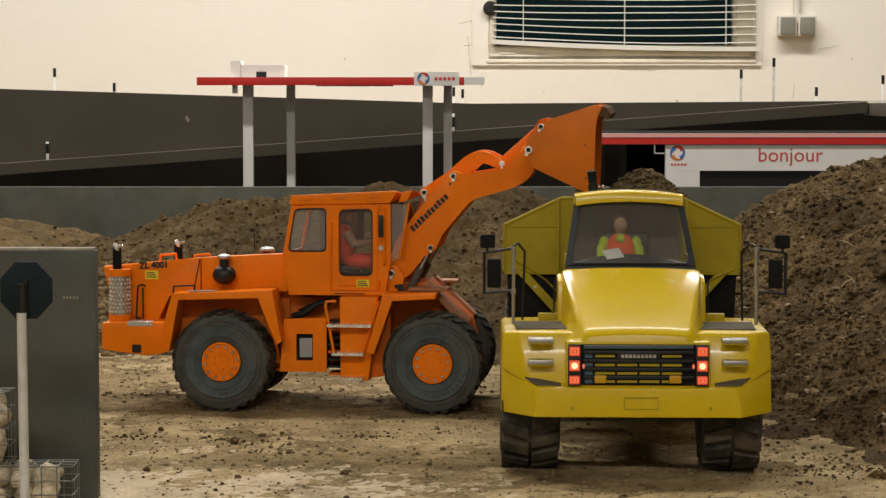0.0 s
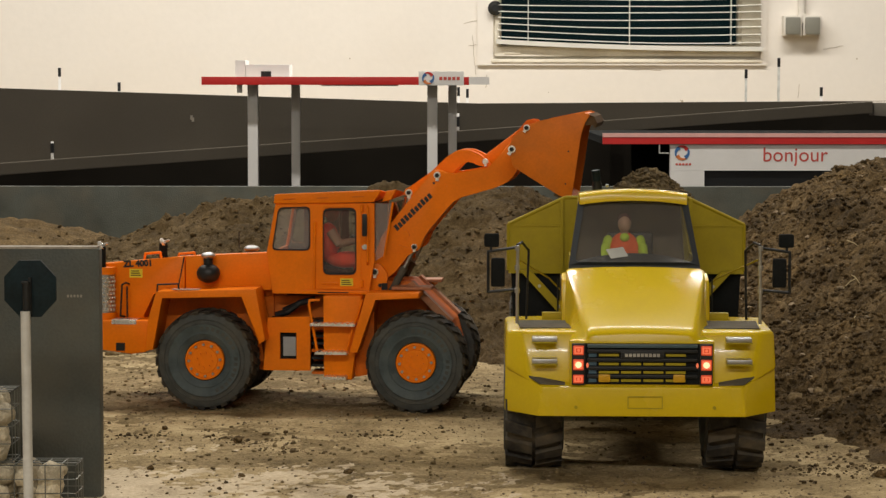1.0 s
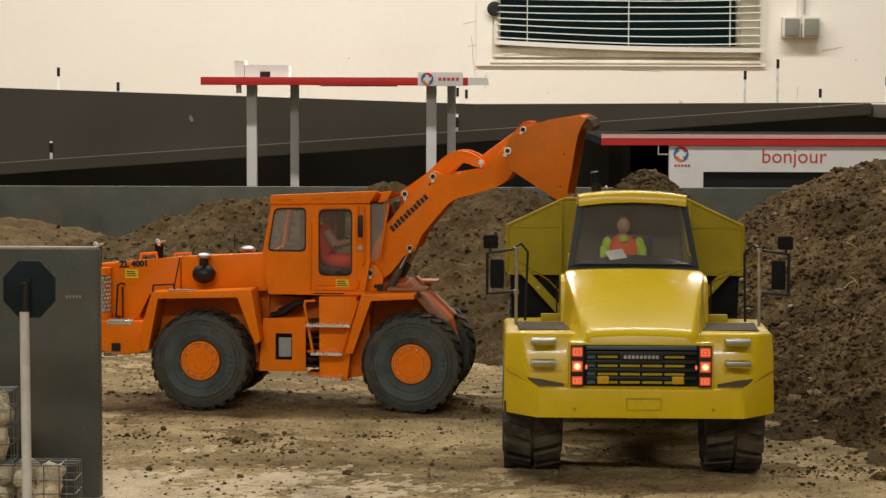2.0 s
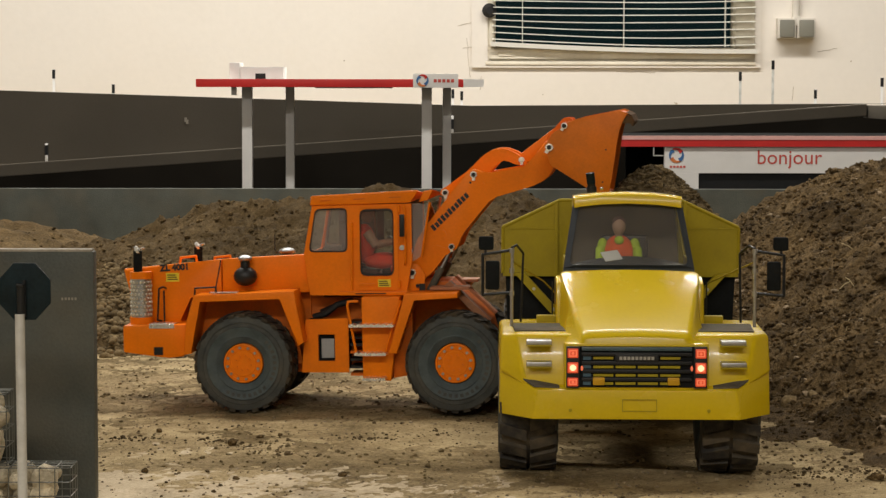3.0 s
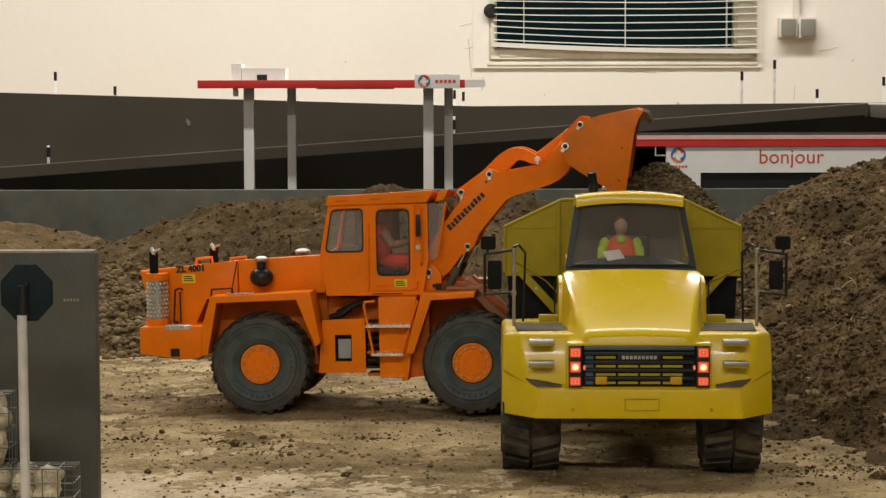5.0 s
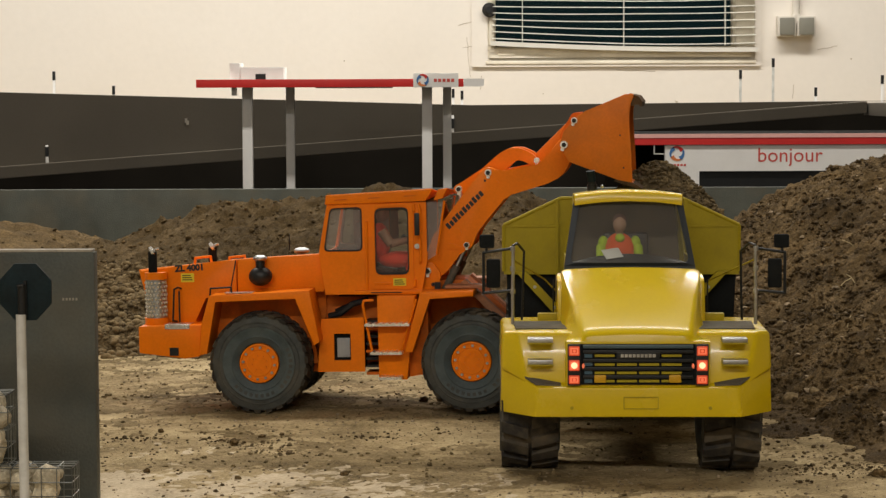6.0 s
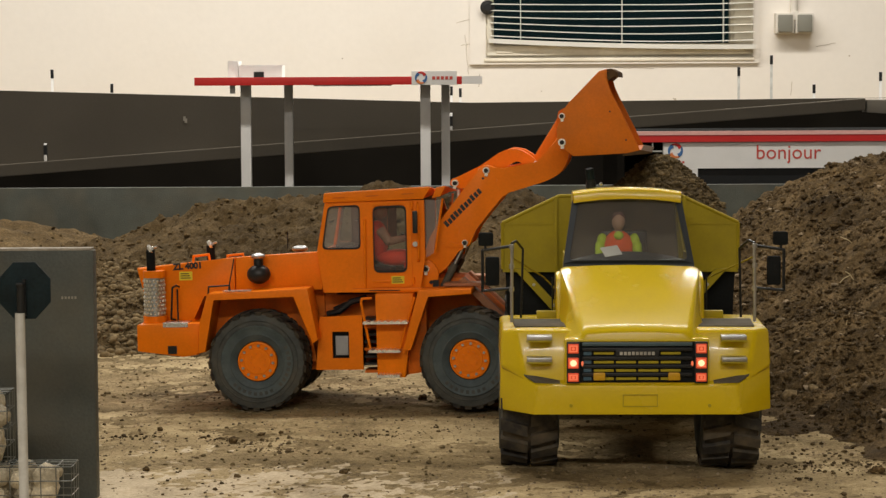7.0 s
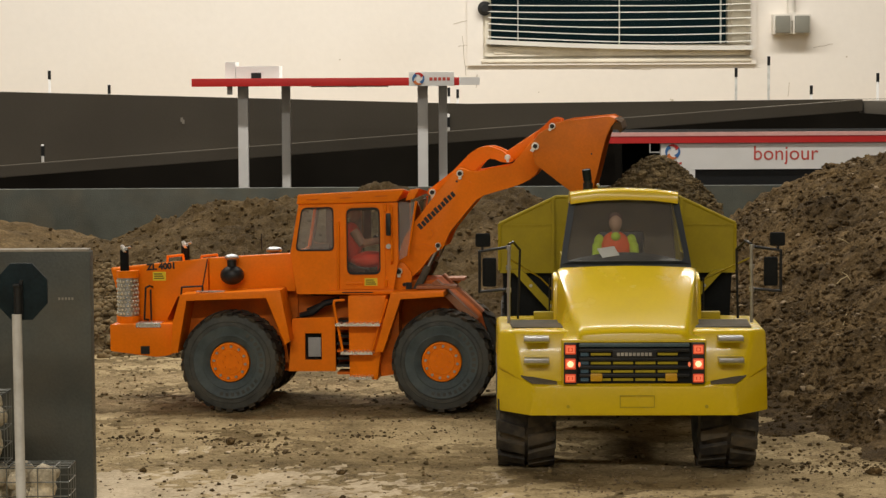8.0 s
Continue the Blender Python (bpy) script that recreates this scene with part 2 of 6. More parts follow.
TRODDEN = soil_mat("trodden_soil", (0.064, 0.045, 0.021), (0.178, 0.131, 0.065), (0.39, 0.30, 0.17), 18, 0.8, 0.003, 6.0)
PALE_GROUND = soil_mat("pale_ground", (0.22, 0.174, 0.108), (0.42, 0.342, 0.232), (0.62, 0.525, 0.38), 16, 0.3, 0.001, 3.0)
COBBLE = soil_mat("brown_cobble", (0.055, 0.038, 0.018), (0.128, 0.091, 0.045), (0.25, 0.185, 0.10), 60, 0.5, 0.001, 12.0)


# ---- mesh helpers ----
def part(name, bm, material, parent=None, label="", smooth=True, angle=35):
    """Links a bmesh as one mesh object under a thing or a part."""
    bmesh.ops.recalc_face_normals(bm, faces=bm.faces)
    me = bpy.data.meshes.new(name)
    bm.to_mesh(me)
    bm.free()
    for mm in (material if isinstance(material, (list, tuple)) else [material]):
        me.materials.append(mm)
    if smooth:
        me.polygons.foreach_set("use_smooth", [True] * len(me.polygons))
        me.set_sharp_from_angle(angle=radians(angle))
    ob = new(name, me)
    if parent:
        ob.parent = parent
    if label:
        ob["label"] = label
    return ob


def thing(name, label, category, m=None, group="", kind=""):
    ob = tagged(new(name), label, category, group, kind)
    if m is not None:
        ob.matrix_basis = m
    return ob


def box(bm, x0, x1, y0, y1, z0, z1, bev=0.0):
    vs = [bm.verts.new((x, y, z)) for x in (x0, x1) for y in (y0, y1) for z in (z0, z1)]
    fs = [bm.faces.new([vs[i] for i in f]) for f in ((0, 1, 3, 2), (4, 6, 7, 5), (0, 4, 5, 1), (2, 3, 7, 6), (0, 2, 6, 4), (1, 5, 7, 3))]
    if bev:
        es = list({e for f in fs for e in f.edges})
        bmesh.ops.bevel(bm, geom=es, offset=bev, segments=2, profile=0.6, affect="EDGES")
    return bm


def prism(bm, pts, a, b, axis="y", bev=0.0):
    """Extrudes a 2D outline along an axis from a to b. For axis y the outline is (x, z), for x it is (y, z), for z it is (x, y)."""
    def at(p, d):
        return {"y": (p[0], d, p[1]), "x": (d, p[0], p[1]), "z": (p[0], p[1], d)}[axis]
    lo, hi = [bm.verts.new(at(p, a)) for p in pts], [bm.verts.new(at(p, b)) for p in pts]
    n = len(pts)
    fs = [bm.faces.new(lo), bm.faces.new(hi[::-1])]
    fs += [bm.faces.new((lo[i], lo[(i + 1) % n], hi[(i + 1) % n], hi[i])) for i in range(n)]
    if bev:
        es = list({e for f in fs for e in f.edges})
        bmesh.ops.bevel(bm, geom=es, offset=bev, segments=2, profile=0.6, affect="EDGES")
    return bm


def plate(bm, outer, holes, a, b, axis="y"):
    """A flat plate with openings that go through it."""
    from mathutils.geometry import tessellate_polygon
    loops = [outer] + list(holes)
    flat = [p for lp in loops for p in lp]
    tris = tessellate_polygon([[Vector((p[0], p[1], 0)) for p in lp] for lp in loops])

    def at(p, d):
        return {"y": (p[0], d, p[1]), "x": (d, p[0], p[1]), "z": (p[0], p[1], d)}[axis]
    lo, hi = [bm.verts.new(at(p, a)) for p in flat], [bm.verts.new(at(p, b)) for p in flat]
    for t in tris:
        bm.faces.new([lo[i] for i in t])
        bm.faces.new([hi[i] for i in reversed(t)])
    k = 0
    for lp in loops:
        n = len(lp)
        for i in range(n):
            j = (i + 1) % n
            bm.faces.new((lo[k + i], lo[k + j], hi[k + j], hi[k + i]))
        k += n
    return bm


def rod(bm, p, q, r, r2=None, seg=12):
    p, q = Vector(p), Vector(q)
    d = q - p
    m = Matrix.Translation((p + q) / 2) @ d.to_track_quat("Z", "Y").to_matrix().to_4x4()
    bmesh.ops.create_cone(bm, cap_ends=True, segments=seg, radius1=r, radius2=r if r2 is None else r2, depth=d.length, matrix=m)
    return bm


def pipe(bm, pts, r, seg=10):
    for p, q in zip(pts, pts[1:]):
        rod(bm, p, q, r, seg=seg)
    for p in pts[1:-1]:
        bmesh.ops.create_uvsphere(bm, u_segments=seg, v_segments=6, radius=r, matrix=Matrix.Translation(p))
    return bm


def ball(bm, c, r, s=(1, 1, 1), u=16, v=10):
    bmesh.ops.create_uvsphere(bm, u_segments=u, v_segments=v, radius=r, matrix=Matrix.Translation(c) @ Matrix.Diagonal((*s, 1)))
    return bm


def skin(bm, rings, close=True, caps=True):
    """Joins rings of points into a hull."""
    vs = [[bm.verts.new(p) for p in r] for r in rings]
    n = len(rings[0])
    for a, b in zip(vs, vs[1:]):
        for i in range(n if close else n - 1):
            bm.faces.new((a[i], a[(i + 1) % n], b[(i + 1) % n], b[i]))
    if caps:
        bm.faces.new(vs[0][::-1])
        bm.faces.new(vs[-1])
    return bm


def rounded(pts, r, k=3):
    """An outline with its corners rounded."""
    out, n = [], len(pts)
    for i in range(n):
        p, a, b = Vector(pts[i]), Vector(pts[i - 1]), Vector(pts[(i + 1) % n])
        u, v = a - p, b - p
        c = min(r, u.length * 0.45, v.length * 0.45)
        s, e = p + u.normalized() * c, p + v.normalized() * c
        for j in range(k + 1):
            t = j / k
            out.append(tuple(s * (1 - t) ** 2 + p * 2 * t * (1 - t) + e * t * t))
    return out


def lattice(seed, n=256):
    return np.random.default_rng(seed).random((n, n))


def value_noise(x, y, s, seed):
    g = lattice(seed)
    x, y = np.asarray(x) * s + 1000.0, np.asarray(y) * s + 1000.0
    i, j = np.floor(x).astype(int), np.floor(y).astype(int)
    u, v = x - i, y - j
    u, v = u * u * (3 - 2 * u), v * v * (3 - 2 * v)
    a, b, c, d = g[i % 256, j % 256], g[(i + 1) % 256, j % 256], g[i % 256, (j + 1) % 256], g[(i + 1) % 256, (j + 1) % 256]
    return (a * (1 - u) + b * u) * (1 - v) + (c * (1 - u) + d * u) * v - 0.5


def fbm(x, y, s, octaves, seed, gain=0.55):
    out, amp = 0.0, 1.0
    for k in range(octaves):
        out = out + amp * value_noise(x, y, s * 2.03 ** k, seed + k)
        amp *= gain
    return out


def sheet_mesh(name, x0, x1, y0, y1, step, height, material):
    """A height field as one mesh."""
    nx, ny = int((x1 - x0) / step) + 1, int((y1 - y0) / step) + 1
    gx, gy = np.meshgrid(np.linspace(x0, x1, nx), np.linspace(y0, y1, ny))
    gz = height(gx, gy)
    co = np.stack([gx, gy, gz], -1).reshape(-1, 3).astype(np.float32)
    k = (np.arange(ny - 1)[:, None] * nx + np.arange(nx - 1)[None, :]).ravel()
    quads = np.stack([k, k + 1, k + nx + 1, k + nx], -1).astype(np.int32)
    return raw_mesh(name, co, quads, material)


def raw_mesh(name, co, faces, material, smooth=True):
    me = bpy.data.meshes.new(name)
    n, w = faces.shape
    me.vertices.add(len(co))
    me.vertices.foreach_set("co", co.astype(np.float32).ravel())
    me.loops.add(n * w)
    me.loops.foreach_set("vertex_index", faces.astype(np.int32).ravel())
    me.polygons.add(n)
    me.polygons.foreach_set("loop_start", np.arange(0, n * w, w, dtype=np.int32))
    me.update(calc_edges=True)
    me.polygons.foreach_set("use_smooth", [smooth] * n)
    me.materials.append(material)
    return new(name, me)


def lumps(name, centres, sizes, material, seed, squash=0.75, smooth=False, level=1, rough=0.22):
    """Many uneven stones or clods as one mesh."""
    rng = np.random.default_rng(seed)
    bm = bmesh.new()
    bmesh.ops.create_icosphere(bm, subdivisions=level, radius=1)
    base = np.array([v.co[:] for v in bm.verts])
    tri = np.array([[v.index for v in f.verts] for f in bm.faces])
    bm.free()
    n, k = len(centres), len(base)
    q = rng.normal(size=(n, 4))
    q /= np.linalg.norm(q, axis=1)[:, None]
    w, x, y, z = q.T
    rot = np.stack([1 - 2 * (y * y + z * z), 2 * (x * y - z * w), 2 * (x * z + y * w), 2 * (x * y + z * w), 1 - 2 * (x * x + z * z),
                    2 * (y * z - x * w), 2 * (x * z - y * w), 2 * (y * z + x * w), 1 - 2 * (x * x + y * y)], -1).reshape(n, 3, 3)
    co = base[None] * (1 + rng.uniform(-rough, rough, (n, k, 1))) * rng.uniform(0.65, 1.2, (n, 1, 3))
    co = np.einsum("nij,nkj->nki", rot, co)
    co[..., 2] *= squash
    co = co * np.asarray(sizes)[:, None, None] + np.asarray(centres)[:, None, :]
    faces = (tri[None] + (np.arange(n) * k)[:, None, None]).reshape(-1, 3)
    return raw_mesh(name, co.reshape(-1, 3), faces, material, smooth)


def text(name, body, size, material, m, parent=None, bold=0.0, depth=0.0002, shear=0.0):
    cu = bpy.data.curves.new(name, "FONT")
    cu.body, cu.size, cu.extrude, cu.offset, cu.shear = body, size, depth, bold, shear
    cu.align_x, cu.align_y, cu.resolution_u = "CENTER", "CENTER", 3
    tmp = bpy.data.objects.new(name, cu)
    me = bpy.data.meshes.new_from_object(tmp)
    bpy.data.objects.remove(tmp)
    me.materials.clear()
    me.materials.append(material)
    ob = new(name, me)
    ob.parent = parent
    ob.matrix_basis = m
    return ob


# ---- room ----
def room():
    bm = bmesh.new()
    box(bm, -4.2, 4.2, -3.2, 8.6, -0.2, -0.012)
    tagged(part("floor", bm, GROUND, smooth=False), "dusty concrete hall floor under the earth", "floor", kind="structure")
    bm = bmesh.new()
    # back wall with the window opening through it
    plate(bm, [(-4.2, -0.1), (4.2, -0.1), (4.2, 2.8), (-4.2, 2.8)],
          [[(0.152, 0.396), (1.118, 0.396), (1.118, 1.456), (0.152, 1.456)]], 8.2, 8.42)
    tagged(part("wall_north", bm, WHITE_WALL, smooth=False), "white plastered wall with hairline cracks", "wall", kind="structure")
    for name, a in (("wall_west", (-4.35, -4.2, -3.2, 8.42)), ("wall_east", (4.2, 4.35, -3.2, 8.42)), ("wall_south", (-4.2, 4.2, -3.35, -3.2))):
        bm = bmesh.new()
        box(bm, *a, -0.1, 2.8)
        tagged(part(name, bm, SIDE_WALL, smooth=False), "plain hall wall out of view, greyed to cut bounced light", "wall", kind="structure")
    bm = bmesh.new()
    box(bm, -4.35, 4.35, -3.35, 8.42, 2.8, 2.95)
    tagged(part("ceiling", bm, CEILING, smooth=False), "plain hall ceiling out of view, toned down to cut bounced light", "ceiling", kind="structure")


def wall_marks():
    """Hairline cracks and small chips in the plaster."""
    rng = np.random.default_rng(8)
    for x, z, dx, dz, n in ((0.088, 0.500, 0.012, -0.14, 9), (0.055, 0.545, 0.05, 0.012, 6), (0.075, 0.465, 0.035, 0.006, 5), (1.255, 0.330, -0.002, -0.05, 5), (1.34, 0.455, 0.07, 0.01, 6), (0.14, 0.365, -0.004, -0.05, 5), (0.62, 0.383, 0.14, -0.004, 8)):
        bm = bmesh.new()
        pts = [Vector((x + dx * i / n + rng.uniform(-0.002, 0.002), 8.1996, z + dz * i / n + rng.uniform(-0.002, 0.002))) for i in range(n + 1)]
        pipe(bm, pts, 0.0009, 5)
        tagged(part("wall_crack", bm, CRACK), "hairline crack in the white plaster", "crack", group="cracks in the wall")
    for x, z, r in ((0.838, 0.268, 0.004), (0.832, 0.272, 0.002), (-0.35, 0.42, 0.0025), (0.36, 0.30, 0.002), (1.46, 0.42, 0.003)):
        bm = bmesh.new()
        rod(bm, (x, 8.1985, z), (x, 8.203, z), r, seg=9)
        tagged(part("plaster_chip", bm, CRACK), "small dark chip in the white plaster", "chip", group="chips in the wall")


def window():
    w = thing("window_1", "old cream-painted window, night outside, behind a white slatted blind", "window", pose(0, 0, 0.106), kind="structure")
    bm = bmesh.new()
    plate(bm, [(0.105, 0.290), (1.135, 0.290), (1.135, 1.4), (0.105, 1.4)], [[(0.162, 0.312), (1.114, 0.312), (1.114, 1.345), (0.162, 1.345)]], 8.188, 8.215)
    part("architrave", bm, WHITE_WALL, w, smooth=False)
    bm = bmesh.new()
    plate(bm, [(0.155, 0.294), (1.117, 0.294), (1.117, 1.348), (0.155, 1.348)], [[(0.190, 0.362), (1.035, 0.362), (1.035, 1.3), (0.190, 1.3)]], 8.196, 8.27)
    part("window_frame", bm, FRAME_PAINT, w, smooth=False)
    bm = bmesh.new()
    plate(bm, [(0.168, 0.322), (1.098, 0.322), (1.098, 1.33), (0.168, 1.33)], [[(0.184, 0.355), (1.046, 0.355), (1.046, 1.31), (0.184, 1.31)]], 8.1845, 8.1955)
    part("sash", bm, FRAME_PAINT, w, smooth=False)
    bm = bmesh.new()
    box(bm, 0.155, 1.118, 8.1830, 8.1955, 0.300, 0.312, 0.002)
    part("window_sill", bm, FRAME_PAINT, w)
    for x in (0.23, 1.05):
        bm = bmesh.new()
        box(bm, x - 0.03, x + 0.03, 8.1810, 8.1842, 0.330, 0.348, 0.002)
        part("hinge_plate", bm, FRAME_PAINT, w)
    bm = bmesh.new()
    box(bm, 0.190, 1.035, 8.245, 8.249, 0.362, 1.3)
    p = part("pane", bm, PANE, w, smooth=False)
    p.visible_shadow = False
    bm = bmesh.new()
    box(bm, -0.3, 1.6, 8.62, 8.64, 0.05, 1.9)
    tagged(part("backdrop", bm, NIGHT, smooth=False), "dark night outside the window", "backdrop", kind="structure")
    bm = bmesh.new()
    rod(bm, (0.168, 8.17, 0.492), (0.168, 8.2, 0.492), 0.022, seg=20)
    rod(bm, (0.168, 8.155, 0.492), (0.168, 8.17, 0.492), 0.012, 0.026, seg=20)
    part("knob", bm, BLACK, w, "black round window knob")
    # blind
    b = thing("window_blind", "white slatted blind, sagging, half lowered over the window", "blind", pose(0, 0, 0.106))
    n = 43
    for k in range(n):
        z = 0.392 + 0.0228 * k
        bm = bmesh.new()
        cols = 15
        sag = 0.010 * max(0.2, 1 - k / 20)
        tilt = 0.02 * max(0, 1 - k / 4)
        rows = []
        for i in range(cols):
            t = i / (cols - 1)
            x = 0.178 + t * 0.936
            dz = -sag * 4 * t * (1 - t) - tilt * t + 0.0012 * math.sin(7 * t + k)
            prof = [(-0.011, -0.0018), (-0.004, 0.0009), (0.004, 0.0013), (0.011, -0.0004), (0.011, -0.0012), (0.004, 0.0005), (-0.004, 0.0001), (-0.011, -0.0026)]
            rows.append([(x, 8.170 + py, z + dz + pz) for py, pz in prof])
        skin(bm, rows)
        part("slat", bm, BLIND, b)
    bm = bmesh.new()
    rows = []
    for i in range(15):
        t = i / 14
        x, dz = 0.172 + t * 0.948, -0.012 * 4 * t * (1 - t) * 0.6 - 0.026 * t
        rows.append([(x, 8.170 + py, 0.374 + dz + pz) for py, pz in ((-0.012, -0.008), (0.012, -0.008), (0.012, 0.008), (-0.012, 0.008))])
    skin(bm, rows)
    part("bottom_rail", bm, BLIND, b, smooth=False)
    for x in (0.285, 0.645, 1.005):
        bm = bmesh.new()
        for y in (8.1525, 8.1775):
            rod(bm, (x, y, 0.362), (x, y, 1.37), 0.0013, seg=6)
        part("ladder_cord", bm, BLIND, b)
    bm = bmesh.new()
    box(bm, 0.17, 1.12, 8.15, 8.185, 1.37, 1.41, 0.003)
    part("head_rail", bm, BLIND, b)


def sockets():
    s = thing("wall_socket", "double grey surface-mounted socket box with a conduit", "socket", pose(0, 0, 0.106))
    for x0 in (1.190, 1.259):
        bm = bmesh.new()
        box(bm, x0, x0 + 0.066, 8.15, 8.199, 0.394, 0.466, 0.004)
        h = part("housing", bm, CONDUIT, s)
        bm = bmesh.new()
        box(bm, x0 + 0.007, x0 + 0.059, 8.138, 8.151, 0.399, 0.460, 0.004)
        part("flap_lid", bm, SOCKET, h, "grey hinged lid")
    bm = bmesh.new()
    box(bm, 1.245, 1.272, 8.152, 8.199, 0.440, 0.472, 0.003)
    part("gland", bm, CONDUIT, s)
    bm = bmesh.new()
    rod(bm, (1.259, 8.185, 0.46), (1.259, 8.185, 2.69), 0.014, seg=14)
    part("conduit", bm, CONDUIT, s, "cream conduit rising up the wall")


# ---- ramp with its boards ----
def ramp():
    r = thing("ramp", "anthracite board ramp rising along the hall wall", "ramp", pose(0, 0, 0.0752))

    def deck_z(x):
        return 0.028 + (x + 1.258) * 0.0721
    bm = bmesh.new()
    prism(bm, [(-3.2, deck_z(-3.2)), (1.2, deck_z(1.2) - 0.004), (1.2, deck_z(1.2) - 0.030), (-3.2, deck_z(-3.2) - 0.030)], 6.5, 6.512, "y")
    part("deck", bm, PANEL, r, smooth=False)
    bm = bmesh.new()
    prism(bm, [(-3.2, deck_z(-3.2) + 0.004), (1.2, deck_z(1.2)), (1.2, deck_z(1.2) - 0.0335), (-3.2, deck_z(-3.2) - 0.0310)], 6.476, 6.497, "y", 0.002)
    part("fascia", bm, PANEL, r, smooth=False)
    bm = bmesh.new()
    box(bm, 1.204, 2.4, 6.0, 6.55, 0.1655, 0.2010, 0.002)
    part("landing", bm, PANEL, r)
    bm = bmesh.new()
    prism(bm, [(-3.2, deck_z(-3.2)), (1.2, deck_z(1.2)), (2.4, 0.205), (2.4, 0.210), (1.22, 0.2062), (0.084, 0.1985), (-1.268, 0.2408), (-3.2, 0.30)], 6.514, 6.532, "y")
    part("back_board", bm, PANEL, r, smooth=False)
    bm = bmesh.new()
    box(bm, -3.4, 2.6, 7.11, 7.13, -0.085, 0.17)
    part("rear_board", bm, VOID_BLACK, r, smooth=False)
    for x, y0, y1 in ((-2.6, 6.75, 6.79), (0.5, 6.75, 6.79), (1.9, 6.5, 6.54)):
        bm = bmesh.new()
        box(bm, x - 0.02, x + 0.02, y0, y1, -0.085, deck_z(min(x, 1.2)) - 0.032)
        part("prop", bm, VOID_BLACK, r, smooth=False)
    for x, z in ((-0.728, 0.158), (-0.724, 0.152)):
        bm = bmesh.new()
        box(bm, x - 0.004, x + 0.003, 6.5130, 6.5138, z - 0.006, z + 0.006)
        part("scuff", bm, EDGE, r, "pale scuff on the board", smooth=False)
    # roadside posts along the ramp
    posts = []
    for x, y, z0, z1, band in ((-1.124, 6.506, deck_z(-1.124) - 0.002, 0.090, 0.62), (0.029, 6.506, deck_z(0.029) - 0.002, 0.1705, 0.5)):
        posts.append((x, y, z0, z1, band))
    for x, top, bot in ((-1.227, 0.292, 0.20), (-1.039, 0.246, 0.20), (0.034, 0.232, 0.165), (0.062, 0.226, 0.165), (0.942, 0.288, 0.18), (1.045, 0.324, 0.18), (1.180, 0.232, 0.18), (1.39, 0.270, 0.18)):
        posts.append((x, 7.25, bot - 0.21, top, 0.9))
    for x, y, z0, z1, band in posts:
        z0, z1 = (z0 + 0.0752, z1 + 0.0752) if band < 0.8 else (z0 + 0.02, z1 + 0.0886)
        p = thing("marker_post", "thin white roadside post with a black band", "post", pose(x, y, z0), group="posts along the ramp")
        h = z1 - z0
        bm = bmesh.new()
        box(bm, -0.0038, 0.0038, -0.003, 0.003, 0, h, 0.0008)
        part("post", bm, WHITE if band < 0.8 else POLE if x in (0.942, 1.045) else WHITE, p)
        bm = bmesh.new()
        mid = h * band if band < 0.8 else h - 0.017
        box(bm, -0.0044, 0.0044, -0.0038, 0.0038, mid - 0.012, min(mid + 0.016, h + 0.001))
        part("band", bm, BLACK, p, "black band")
    # Platform floor, blackened in place of the ramp's shade.
    bm = bmesh.new()
    box(bm, -4.19, 4.19, 4.421, 7.6, -0.0115, -0.001)
    tagged(part("platform", bm, VOID_BLACK, smooth=False), "platform behind the earth yard, blackened as the shade under the ramp", "platform", kind="structure")
    # low board round the yard
    bm = bmesh.new()
    box(bm, -3.0, 3.0, 4.4, 4.42, -0.02, 0.1313, 0.001)
    tagged(part("yard_board", bm, PANEL_NEAR), "low dark grey board closing the earth yard", "board", kind="structure")


def roundel(parent, x, y, z, r):
    """A round three-coloured emblem as plain swirls."""
    for k, m in enumerate((RED, BLUE, ORANGE_PRINT, BLUE)):
        bm = bmesh.new()
        a0 = k * math.pi / 2 + 0.5
        pts = []
        for i in range(9):
            a = a0 + i / 8 * 1.7
            pts.append((x + r * math.cos(a), z + r * math.sin(a)))
        for i in range(8, -1, -1):
            a = a0 + i / 8 * 1.7
            q = r * (0.45 + 0.05 * i)
            pts.append((x + q * math.cos(a), z + q * math.sin(a)))
        prism(bm, pts, y, y + 0.0012, "y")
        part("emblem_swirl", bm, m, parent, smooth=False)


def bars(parent, x0, x1, y, z0, z1, n, material, name="lettering_bar"):
    w = (x1 - x0) / n
    for i in range(n):
        bm = bmesh.new()
        box(bm, x0 + i * w + w * 0.12, x0 + (i + 0.82) * w, y, y + 0.0008, z0, z1)
        part(name, bm, material, parent, smooth=False)


